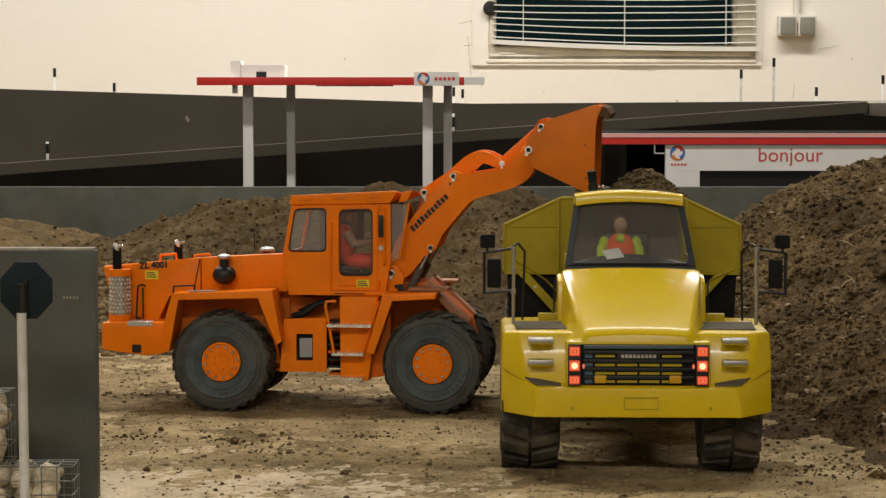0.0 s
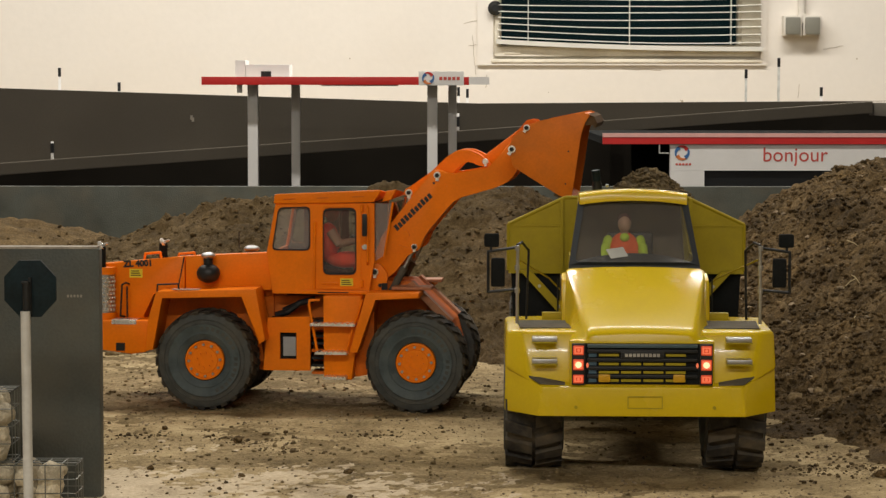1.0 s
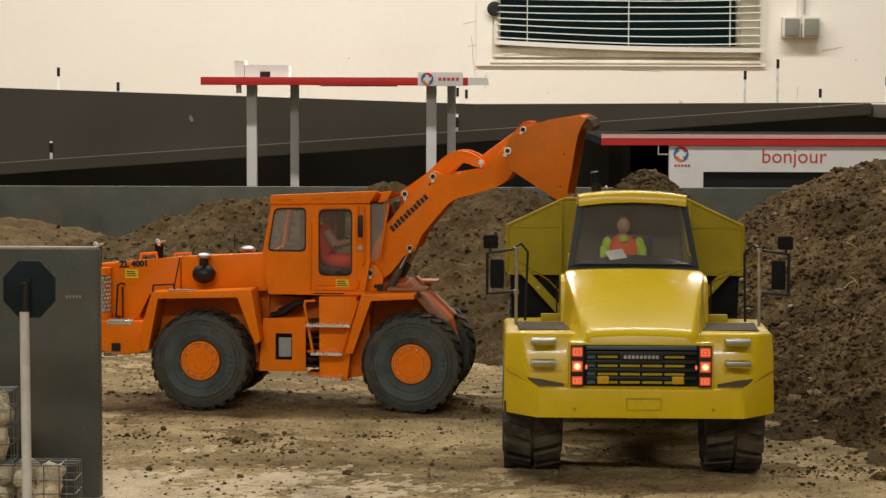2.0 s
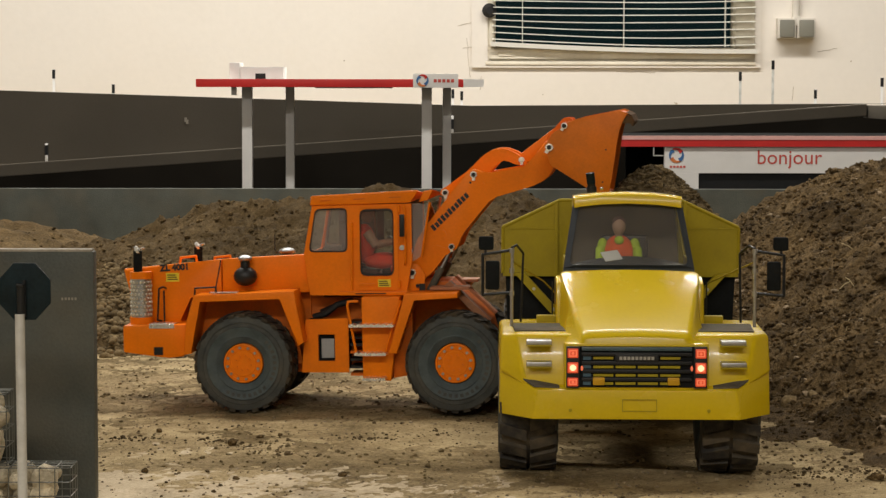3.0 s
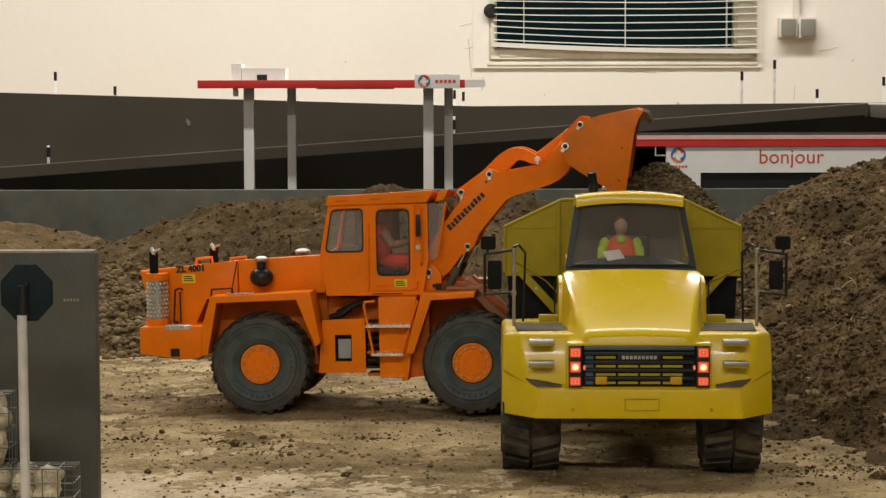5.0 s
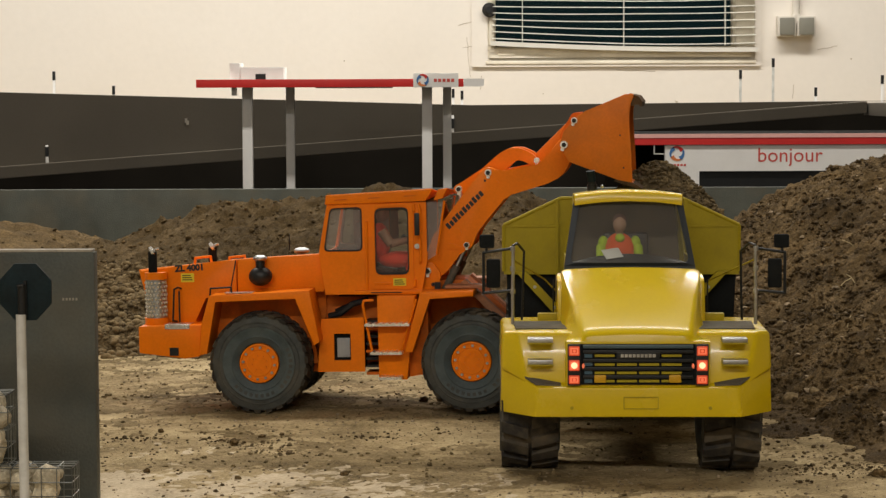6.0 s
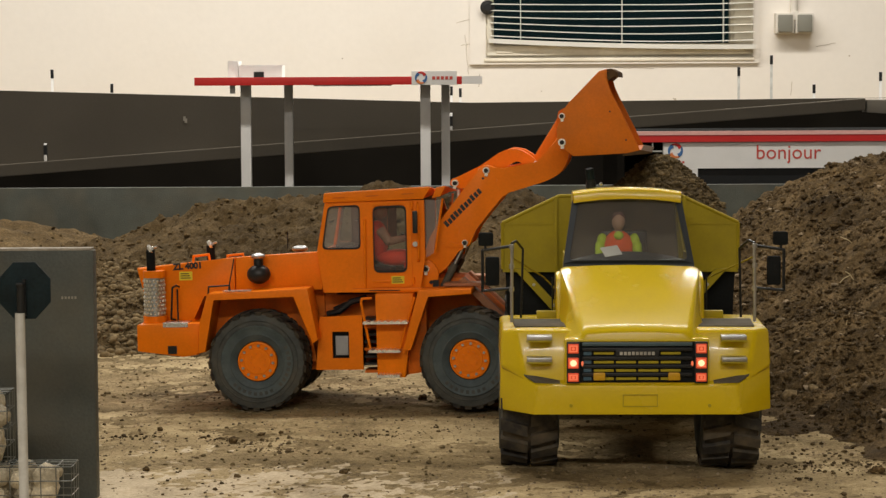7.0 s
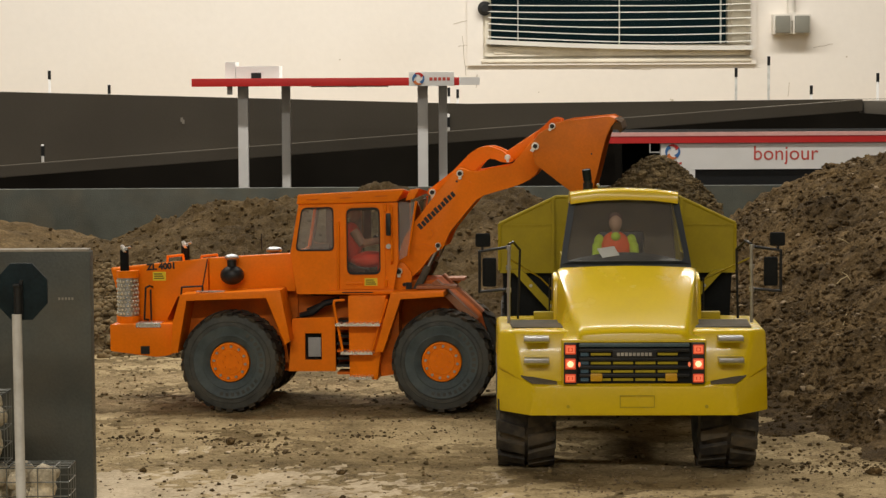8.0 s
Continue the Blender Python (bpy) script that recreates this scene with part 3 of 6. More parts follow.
def station():
    s = thing("station_canopy", "model filling-station canopy with a red edge on four grey posts", "canopy", pose(0, 0, 0.0551))
    Y = 5.4
    bm = bmesh.new()
    prism(bm, [(Y, 0.274), (Y, 0.288), (Y + 0.62, 0.288), (Y + 0.62, 0.274)], -0.578, 0.045, "x")
    part("roof", bm, WHITE, s, smooth=False)
    bm = bmesh.new()
    box(bm, -0.579, 0.050, Y - 0.006, Y - 0.001, 0.271, 0.290, 0.0008)
    part("red_edge", bm, RED, s)
    bm = bmesh.new()
    prism(bm, [(Y - 0.006, 0.272), (Y - 0.006, 0.290), (Y + 0.62, 0.290), (Y + 0.62, 0.272)], 0.0505, 0.098, "x")
    part("white_edge", bm, WHITE, s)
    bm = bmesh.new()
    box(bm, -0.068, 0.038, Y - 0.013, Y - 0.0065, 0.270, 0.303, 0.001)
    sg = part("sign", bm, WHITE, s, "white sign with a round emblem")
    roundel(sg, -0.046, Y - 0.0148, 0.287, 0.0145)
    bars(sg, -0.021, 0.030, Y - 0.0142, 0.2825, 0.2900, 5, RED_TEXT)
    for x, y, w in ((-0.467, Y + 0.10, 0.0122), (-0.3725, Y + 0.22, 0.0104), (-0.0367, Y + 0.10, 0.0122), (0.0118, Y + 0.22, 0.0104)):
        bm = bmesh.new()
        box(bm, x - w, x + w, y - w, y + w, -0.065, 0.2738, 0.0015)
        part("post", bm, WHITE, s)
    for x0, x1, z1 in ((-0.502, -0.478, 0.329), (-0.477, -0.374, 0.319)):
        bm = bmesh.new()
        box(bm, x0, x1, Y + 0.02, Y + 0.12, 0.2885, z1, 0.001)
        part("roof_box", bm, WHITE, s)
    bm = bmesh.new()
    box(bm, -0.441, -0.417, Y + 0.0185, Y + 0.0197, 0.290, 0.303)
    part("vent", bm, BLACK, s, smooth=False)
    bm = bmesh.new()
    box(bm, -0.498, -0.486, Y + 0.02, Y + 0.03, 0.252, 0.2735)
    part("bracket", bm, POLE, s)
    bm = bmesh.new()
    box(bm, -0.30, -0.12, Y + 0.02, Y + 0.2, 0.2685, 0.2738, 0.001)
    part("light_strip", bm, WHITE, s)

    k = thing("station_shop", "model station shop, white front with red roof edge and bonjour lettering", "shop", pose(0, 0, 0.0479))
    Y = 5.0
    bm = bmesh.new()
    prism(bm, [(Y, 0.150), (Y, 0.166), (Y + 0.7, 0.166), (Y + 0.7, 0.150)], 0.338, 1.6, "x")
    part("roof", bm, BLACK_MATT, k, smooth=False)
    bm = bmesh.new()
    box(bm, 0.338, 1.6, Y - 0.008, Y - 0.001, 0.150, 0.1650)
    part("red_edge", bm, RED, k)
    # Gloss along the top of the red edge, painted as a paler strip.
    bm = bmesh.new()
    box(bm, 0.338, 1.6, Y - 0.010, Y - 0.001, 0.1652, 0.1735)
    part("pink_strip", bm, mat("painted_sheen", (0.84, 0.46, 0.42), 0.5, var=0.06), k)
    bm = bmesh.new()
    box(bm, 0.486, 1.6, Y, Y + 0.02, 0.092, 0.1495)
    fb = part("fascia_board", bm, WHITE, k, smooth=False)
    bm = bmesh.new()
    box(bm, 0.486, 0.561, Y, Y + 0.02, -0.058, 0.0918)
    part("front_pier", bm, WHITE, k, smooth=False)
    bm = bmesh.new()
    box(bm, 0.562, 1.6, Y + 0.012, Y + 0.016, -0.058, 0.0918)
    part("shop_window", bm, BLACK, k, smooth=False)
    bm = bmesh.new()
    box(bm, 0.45, 1.6, Y + 0.6, Y + 0.62, -0.058, 0.15)
    part("rear_wall", bm, BLACK_MATT, k, smooth=False)
    bm = bmesh.new()
    pipe(bm, [(0.484, Y - 0.004, 0.13), (0.462, Y - 0.004, 0.13), (0.462, Y - 0.004, 0.149)], 0.0015)
    part("bracket", bm, POLE, k)
    text("lettering", "bonjour", 0.0445, RED_TEXT, pose(0.7585, Y - 0.0008, 0.1255, 90), k)
    roundel(fb, 0.512, Y - 0.0016, 0.131, 0.0165)
    bars(fb, 0.497, 0.533, Y - 0.001, 0.1035, 0.108, 5, RED_TEXT)


# ---- yard ----
def ground_height(x, y):
    z = 0.004 * fbm(x, y, 3.0, 3, 5) + 0.003 * fbm(x, y, 22.0, 4, 11)
    z = z - 0.0062 * np.exp(-((x - 0.162) / 0.2) ** 2 - ((y - 2.0) / 0.13) ** 2)
    return z - 0.001


def lift(y):
    """The yard's heaps stand a little higher towards the back."""
    return 0.01802 * y - 0.042


def heap_right(x, y):
    d = (np.abs((x - 0.86) / 0.585) ** 3 + np.abs((y - 2.82) / 0.92) ** 3) ** (1 / 3)
    a = 0.29 * (1 - d ** 1.15)
    e = np.hypot((x - 0.74) / 0.48, (y - 3.2) / 0.6)
    b = 0.222 * (1 - e ** 2)
    z = np.maximum(a, b)
    return z + 0.02 * fbm(x, y, 7, 3, 21) + 0.010 * fbm(x, y, 42, 4, 31) + 0.008 * fbm(x, y, 120, 3, 36) - 0.004 + lift(y)


def heap_back(x, y):
    t = np.clip((x + 0.55) / 0.75, 0, 1)
    top = np.interp(x, [-0.62, -0.5, -0.36, -0.22, -0.1, 0.1, 0.22, 0.4], [0.045, 0.075, 0.122, 0.132, 0.156, 0.155, 0.12, 0.02])
    ridge = 3.45 - 0.12 * t
    d = np.abs(y - ridge) / np.where(y < ridge, 0.72, 0.45)
    z = (top + 0.03) * (1 - d ** 1.1) - 0.03
    return z + 0.018 * fbm(x, y, 7, 3, 41) + 0.012 * fbm(x, y, 40, 4, 51) + 0.008 * fbm(x, y, 120, 3, 56) + lift(y)


def heap_left(x, y):
    d = np.hypot((x + 0.92) / 0.62, (y - 3.6) / 0.55)
    return 0.115 * (1 - d ** 1.3) + 0.016 * fbm(x, y, 8, 3, 61) + 0.01 * fbm(x, y, 40, 4, 71) + lift(y)


def scatter(height, x0, x1, y0, y1, n, smin, smax, seed, keep=None, power=2.5):
    rng = np.random.default_rng(seed)
    x, y = rng.uniform(x0, x1, n), rng.uniform(y0, y1, n)
    z = height(x, y)
    ok = z > ground_height(x, y) - 0.002
    if keep is not None:
        ok &= keep(x, y, rng)
    s = smin + (smax - smin) * rng.random(n) ** power
    return np.stack([x, y, z + s * 0.25], -1)[ok], s[ok]


def yard():
    ob = sheet_mesh("ground", -2.6, 2.6, 0.6, 4.39, 0.011, ground_height, GROUND)
    tagged(ob, "packed tan earth with tyre dust and crumbs", "ground", kind="structure")
    for name, box4, step, fn, m, lab, n, seed in (
            ("soil_heap", (0.22, 1.5, 1.85, 3.9), 0.004, heap_right, SOIL, "large dark brown heap of loose crumbly soil", 52000, 1),
            ("soil_heap", (-0.68, 0.45, 2.66, 3.95), 0.0045, heap_back, SOIL_LEFT, "long low heap of brown soil before the yard board", 22000, 2),
            ("soil_heap", (-1.6, -0.30, 3.0, 4.2), 0.008, heap_left, SOIL_LEFT, "small brown soil heap behind the grey board", 3000, 3)):
        h = sheet_mesh(name, *box4, step, fn, m)
        tagged(h, lab, "soil heap", kind="stuff")
        c, s = scatter(fn, *(box4 if seed > 1 else (0.22, 0.85, 1.85, 3.35)), n, 0.0008, 0.0048 if seed == 1 else 0.0046, seed, (lambda x, y, rng: rng.random(len(x)) < np.interp(fn(x, y), [0.05, 0.12, 0.19], [1.0, 0.8, 0.5])), 4.6)
        tagged(lumps("soil_clods", c, s, m, seed), "loose clods lying on the soil heap", "clods", kind="stuff")
    rng = np.random.default_rng(44)
    c, s = scatter(heap_right, 0.25, 0.85, 1.9, 3.3, 900, 0.0012, 0.0050, 44, None, 3.0)
    tagged(lumps("pebbles", c, s, CRUMB, 44), "small pale pebbles strewn through the soil heap", "pebbles", kind="stuff")
    # cobbles on the left foot of the back heap
    def cobbled(x, y, rng):
        return rng.random(len(x)) < np.clip((0.092 - heap_back(x, y)) / 0.05, 0, 1) * np.clip((-0.25 - x) / 0.08, 0, 1)
    c, s = scatter(heap_back, -0.68, -0.24, 2.66, 3.3, 7500, 0.0024, 0.0072, 9, cobbled, 2.0)
    tagged(lumps("cobbles", c, s, COBBLE, 9, smooth=True, level=2, rough=0.1), "rounded brown cobbles spilling from the heap", "cobbles", kind="stuff")
    c, s = scatter(heap_right, 0.3, 1.3, 2.0, 3.4, 140, 0.0040, 0.0080, 12, power=2.5)
    tagged(lumps("soil_clods", c, s, SOIL, 12, level=2, rough=0.18), "larger clods on the soil heap", "clods", kind="stuff")

    def crumbs(x, y, rng):
        p = 0.10 + 0.9 * (fbm(x, y, 5, 3, 81) > 0.12) + 0.7 * (np.abs(y - 2.42) < 0.1) * (x < 0.2) + 0.6 * (x > 0.27)
        return rng.random(len(x)) < p
    c, s = scatter(ground_height, -0.6, 0.9, 1.45, 3.0, 4200, 0.0006, 0.0032, 14, crumbs, 4.5)
    c[:, 2] += 0.0003
    tagged(lumps("crumbs", c, s, CLOD, 14), "dark soil crumbs strewn over the packed earth", "crumbs", kind="stuff")
    c, s = scatter(ground_height, -0.6, 0.9, 1.45, 3.0, 22000, 0.0004, 0.0019, 19, None, 3.0)
    tagged(lumps("gravel", c, s, CRUMB, 19), "fine tan gravel on the packed earth", "gravel", kind="stuff")
    # A paler patch with ragged edges at the yard's near left.
    bare = sheet_mesh("bare_patch", -0.60, 0.12, 1.30, 2.10, 0.004, lambda x, y: ground_height(x, y) + np.clip(0.0032 - 0.003 * np.hypot((x + 0.30) / 0.34, (y - 1.66) / 0.30) ** 2.0 + 0.0035 * fbm(x, y, 22, 6, 111, 0.7) + 0.0040 * fbm(x, y, 95, 3, 151, 0.8), -0.002, 0.0005), PALE_GROUND)
    tagged(bare, "pale ragged patch on the packed earth", "floor patch", kind="structure")
    def dirt_and_shade(x, y):
        # Soil thickens along the loader's line, painting the dark band of its shadow.
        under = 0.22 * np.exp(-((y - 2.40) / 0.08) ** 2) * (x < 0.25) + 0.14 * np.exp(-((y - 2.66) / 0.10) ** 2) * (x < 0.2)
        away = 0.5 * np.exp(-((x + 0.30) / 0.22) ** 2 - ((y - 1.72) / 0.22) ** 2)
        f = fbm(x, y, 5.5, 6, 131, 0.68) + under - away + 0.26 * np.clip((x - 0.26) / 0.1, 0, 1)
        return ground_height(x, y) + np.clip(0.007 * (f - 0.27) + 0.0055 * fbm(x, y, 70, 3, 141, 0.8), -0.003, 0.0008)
    trod = sheet_mesh("trodden_soil", -0.70, 0.62, 1.70, 2.95, 0.004, dirt_and_shade, TRODDEN)
    tagged(trod, "thin trodden patches of darker soil, thickened as a shade band under the loader", "soil", kind="stuff")
    c, s = scatter(dirt_and_shade, -0.6, 0.6, 1.72, 2.9, 15000, 0.0005, 0.0030, 29, lambda x, y, rng: rng.random(len(x)) < np.clip((dirt_and_shade(x, y) - ground_height(x, y)) * 700, 0.02, 0.8), 4.0)
    tagged(lumps("crumbs", c, s, TRODDEN, 29), "soil crumbs strewn over the trodden patches", "crumbs", kind="stuff")

    def spill(x, y):
        d = (np.abs((x - 0.86) / 0.585) ** 3 + np.abs((y - 2.82) / 0.92) ** 3) ** (1 / 3)
        return 0.0020 - 0.085 * (d - 1.0) + 0.008 * fbm(x, y, 14, 4, 121)
    sp = sheet_mesh("soil_spill", 0.20, 1.2, 1.55, 2.8, 0.006, lambda x, y: np.minimum(spill(x, y), 0.008), SOIL)
    tagged(sp, "thin spill of dark soil round the heap's foot", "soil", kind="stuff")
    c, s = scatter(lambda x, y: np.maximum(ground_height(x, y), np.minimum(spill(x, y), 0.008)), 0.24, 0.75, 1.65, 2.5, 9000, 0.0005, 0.0030, 23,
                   lambda x, y, rng: rng.random(len(x)) < np.clip(0.8 + spill(x, y) / 0.02, 0.03, 1), 4.0)
    tagged(lumps("crumbs", c, s, SOIL, 23), "soil crumbs round the heap's foot", "crumbs", kind="stuff")
    for x, y, r, n in ((-0.2, 2.105, 0.02, 60), (-0.17, 2.09, 0.03, 60), (-0.285, 2.12, 0.02, 60), (-0.14, 2.03, 0.025, 70), (-0.04, 2.13, 0.05, 90), (0.335, 1.97, 0.05, 160), (0.40, 1.93, 0.05, 160)):
        rng = np.random.default_rng(int(1000 * (x + 2)))
        px, py = rng.normal(x, r * 0.7, n), rng.normal(y, r * 0.35, n)
        sz = 0.0005 + 0.0020 * rng.random(n) ** 3
        tagged(lumps("crumb_patch", np.stack([px, py, ground_height(px, py) + sz * 0.3], -1), sz, CLOD, 15), "patch of dropped dark soil on the ground", "crumbs", kind="stuff")


def litter():
    """Straws, pale stones and bits that lie on the right heap and the yard."""
    rng = np.random.default_rng(5)
    for x, y, a, ln in ((0.455, 2.62, 40, 0.020), (0.47, 2.60, 120, 0.014), (0.520, 2.50, 20, 0.03), (0.50, 2.75, 160, 0.022), (0.43, 2.42, 75, 0.016)):
        tw = bmesh.new()
        d = Vector((math.cos(radians(a)), math.sin(radians(a)) * 0.5, 0.55)).normalized()
        p = Vector((x, y, float(heap_right(np.array([x]), np.array([y]))[0]) + 0.002))
        pipe(tw, [p, p + d * ln * 0.5 + Vector((0, 0, 0.002)), p + d * ln], 0.0006, 6)
        tagged(part("straw", tw, STRAW), "dry pale straw stuck in the soil heap", "straw", group="straws on the heap")
    for x, y, r in ((0.3495, 2.285, 0.0085), (0.372, 2.275, 0.006), (0.385, 2.60, 0.0045), (0.42, 2.50, 0.004), (0.365, 2.47, 0.0038), (0.50, 2.42, 0.004)):
        z = max(float(heap_right(np.array([x]), np.array([y]))[0]), float(ground_height(np.array([x]), np.array([y]))[0]))
        o = lumps("stone", np.array([[0, 0, 0]]), [r], COBBLE, int(r * 1e5), 0.85, True, 2, 0.12)
        o.location = (x, y, z + r * 0.35)
        tagged(o, "pale brown stone lying on the soil", "stone", group="stones on the soil")


def clods():
    """Single clods that lie on the packed earth."""
    for k, (x, y, r) in enumerate(((-0.192, 2.085, 0.0062), (-0.268, 2.155, 0.0036), (-0.170, 2.130, 0.0038), (-0.152, 2.140, 0.0034), (-0.252, 1.930, 0.0040), (-0.083, 1.905, 0.0044),
                                   (0.040, 2.290, 0.0052), (0.020, 2.330, 0.0042), (0.072, 2.275, 0.0048), (-0.020, 2.375, 0.0050), (-0.003, 2.385, 0.0058), (0.365, 1.905, 0.0065), (0.405, 1.885, 0.0055), (0.392, 1.86, 0.0045))):
        o = lumps("clod", np.zeros((1, 3)), [r], SOIL, 300 + k, 0.7, False, 2, 0.2)
        o.location = (x, y, float(ground_height(np.array([x]), np.array([y]))[0]) + r * 0.45)
        tagged(o, "dark damp clod of soil lying on the packed earth", "clod", group="clods on the ground")


def front_left():
    b = thing("grey_board", "upright grey coated board with a raw top edge", "board")
    bm = bmesh.new()
    box(bm, -0.62, -0.2745, 1.80, 1.816, -0.01, 0.1970, 0.0008)
    part("panel", bm, PANEL_NEAR, b)
    bm = bmesh.new()
    box(bm, -0.62, -0.276, 1.801, 1.815, 0.1972, 0.1990)
    part("top_edge", bm, EDGE, b, "raw pale top edge", smooth=False)
    bm = bmesh.new()
    for i in range(5):
        box(bm, -0.300 + i * 0.0026, -0.2985 + i * 0.0026, 1.7992, 1.7998, 0.1590, 0.1610)
    part("scuff_marks", bm, EDGE, b, smooth=False)
    s = thing("stop_sign", "model stop sign seen from behind, black octagon on a grey pole", "sign", pose(0, 0, -0.0122))
    bm = bmesh.new()
    rod(bm, (-0.3055, 1.655, 0.005), (-0.3062, 1.655, 0.1745), 0.0036, seg=16)
    part("pole", bm, POLE, s)
    bm = bmesh.new()
    c = (-0.3035, 0.1905)
    oct_pts = [(c[0] + 0.0205 * math.cos(math.pi / 8 + k * math.pi / 4), c[1] + 0.0225 * math.sin(math.pi / 8 + k * math.pi / 4)) for k in range(8)]
    prism(bm, oct_pts, 1.660, 1.6625, "y", 0.0005)
    part("sign_plate", bm, SIGN_BACK, s, "black octagonal back of the plate")
    bm = bmesh.new()
    rod(bm, (-0.3055, 1.6565, 0.170), (-0.3055, 1.6565, 0.196), 0.0030, seg=12)
    box(bm, -0.3042, -0.3022, 1.6565, 1.6598, 0.172, 0.199)
    box(bm, -0.3085, -0.3035, 1.6525, 1.6598, 0.1945, 0.1965, 0.0004)
    part("clamp", bm, BLACK, s)
    for x0, x1, y0, y1, z0, z1 in ((-0.44, -0.2765, 1.69, 1.722, 0.0, 0.0434), (-0.46, -0.3240, 1.692, 1.722, 0.0450, 0.0984)):
        g = thing("gabion", "small wire-mesh basket filled with pale stones", "gabion", group="gabions by the board")
        bm = bmesh.new()
        st = 0.0115
        for y in (y0, y1):
            for x in np.arange(x1, x0, -st):
                rod(bm, (x, y, z0), (x, y, z1), 0.00045, seg=5)
            for z in np.linspace(z0 + 0.001, z1, 5):
                rod(bm, (x0, y, z), (x1, y, z), 0.00045, seg=5)
        for x in (x0, x1):
            for y in np.arange(y0, y1, st):
                rod(bm, (x, y, z0), (x, y, z1), 0.00045, seg=5)
            for z in np.linspace(z0 + 0.001, z1, 5):
                rod(bm, (x, y0, z), (x, y1, z), 0.00045, seg=5)
        for x in np.arange(x1, x0, -st):
            rod(bm, (x, y0, z1), (x, y1, z1), 0.00045, seg=5)
        for y in np.arange(y0, y1, st):
            rod(bm, (x0, y, z1), (x1, y, z1), 0.00045, seg=5)
        part("basket", bm, WIRE, g, "galvanised wire mesh")
        rng = np.random.default_rng(int(z0 * 1000) + 3)
        kinds = []
        for k in range(6):
            o = lumps("stone", np.zeros((1, 3)), [1.0], STONE_RANDOM, 50 + k, 0.85, True, 2, 0.06)
            kinds.append(o.data)
            bpy.data.objects.remove(o)
        for z in np.arange(z0 + 0.009, z1 - 0.006, 0.0125):
            for x in np.arange(x0 + 0.012, x1 - 0.008, 0.0185):
                for y in (y0 + 0.0105, y0 + 0.027) :
                    o = new("stone", kinds[rng.integers(6)])
                    o.parent = g
                    r = rng.uniform(0.0092, 0.0112)
                    o.matrix_basis = pose(x + rng.uniform(-0.003, 0.003), y + rng.uniform(-0.001, 0.003), z + rng.uniform(-0.002, 0.0015), *rng.uniform(0, 360, 3)) @ Matrix.Scale(r, 4)


# ---- wheels ----
def lathe(bm, profile, seg=48):
    """Turns a profile of (radius, y) round the y axis."""
    rings = []
    for r, y in profile:
        rings.append([bm.verts.new((r * math.cos(2 * math.pi * k / seg), y, r * math.sin(2 * math.pi * k / seg))) for k in range(seg)])
    for a, b in zip(rings, rings[1:]):
        for k in range(seg):
            bm.faces.new((a[k], a[(k + 1) % seg], b[(k + 1) % seg], b[k]))
    return bm


def lug(bm, a, r0, r1, y0, y1, skew, width):
    """One tread bar from the middle of the tyre to its shoulder."""
    vs = []
    for y, s, drop in ((y0, 0.0, 0.0), (y1, skew, 0.0015)):
        for da in (-width, width):
            for r in (r0, r1 - drop):
                vs.append(bm.verts.new((r * math.cos(a + s + da), y, r * math.sin(a + s + da))))
    for f in ((0, 1, 3, 2), (4, 6, 7, 5), (0, 4, 5, 1), (2, 3, 7, 6), (1, 5, 7, 3)):
        bm.faces.new([vs[i] for i in f])


def tyre_mesh(radius, width, rim, lugs, skew, lug_h, lug_w, side_lug=0.95):
    bm = bmesh.new()
    h, R = width / 2, radius - lug_h
    half = [(rim, -h * 0.62), (rim * 1.04, -h * 0.86), (rim + (R - rim) * 0.18, -h * 0.97), (rim + (R - rim) * 0.22, -h * 1.0), (rim + (R - rim) * 0.25, -h * 1.02), (rim + (R - rim) * 0.28, -h * 1.0), (rim + (R - rim) * 0.50, -h * 1.03), (rim + (R - rim) * 0.53, -h * 1.05), (rim + (R - rim) * 0.57, -h * 1.05),
            (rim + (R - rim) * 0.60, -h * 1.0), (rim + (R - rim) * 0.70, -h * 0.985), (rim + (R - rim) * 0.725, -h * 1.01), (rim + (R - rim) * 0.75, -h * 0.98), (rim + (R - rim) * 0.82, -h * 0.96), (R * 0.965, -h * 0.92), (R * 0.99, -h * 0.84), (R, -h * 0.7)]
    lathe(bm, half + [(r, -y) for r, y in half[::-1]])
    for f in bm.faces:
        c = f.calc_center_median()
        f.material_index = 0 if math.hypot(c.x, c.z) < rim + (R - rim) * 0.57 else 1
    for f in bm.faces:
        c = f.calc_center_median()
        if f.material_index == 1 and math.hypot(c.x, c.z) < R * 0.96:
            f.material_index = 2
    n0 = len(bm.faces)
    for k in range(lugs):
        a = 2 * math.pi * k / lugs
        lug(bm, a, R * 0.97, radius, -h * 0.06, -h * 0.99, skew, lug_w)
        lug(bm, a + math.pi / lugs, R * 0.97, radius, h * 0.06, h * 0.99, skew, lug_w)
        lug(bm, a + skew, R * side_lug, R + lug_h * 0.4, -h * 0.9, -h * 0.99, 0, lug_w)
        lug(bm, a + math.pi / lugs + skew, R * side_lug, R + lug_h * 0.4, h * 0.9, h * 0.99, 0, lug_w)
    bm.faces.ensure_lookup_table()
    for f in bm.faces[n0:]:
        f.material_index = 1
    return bm


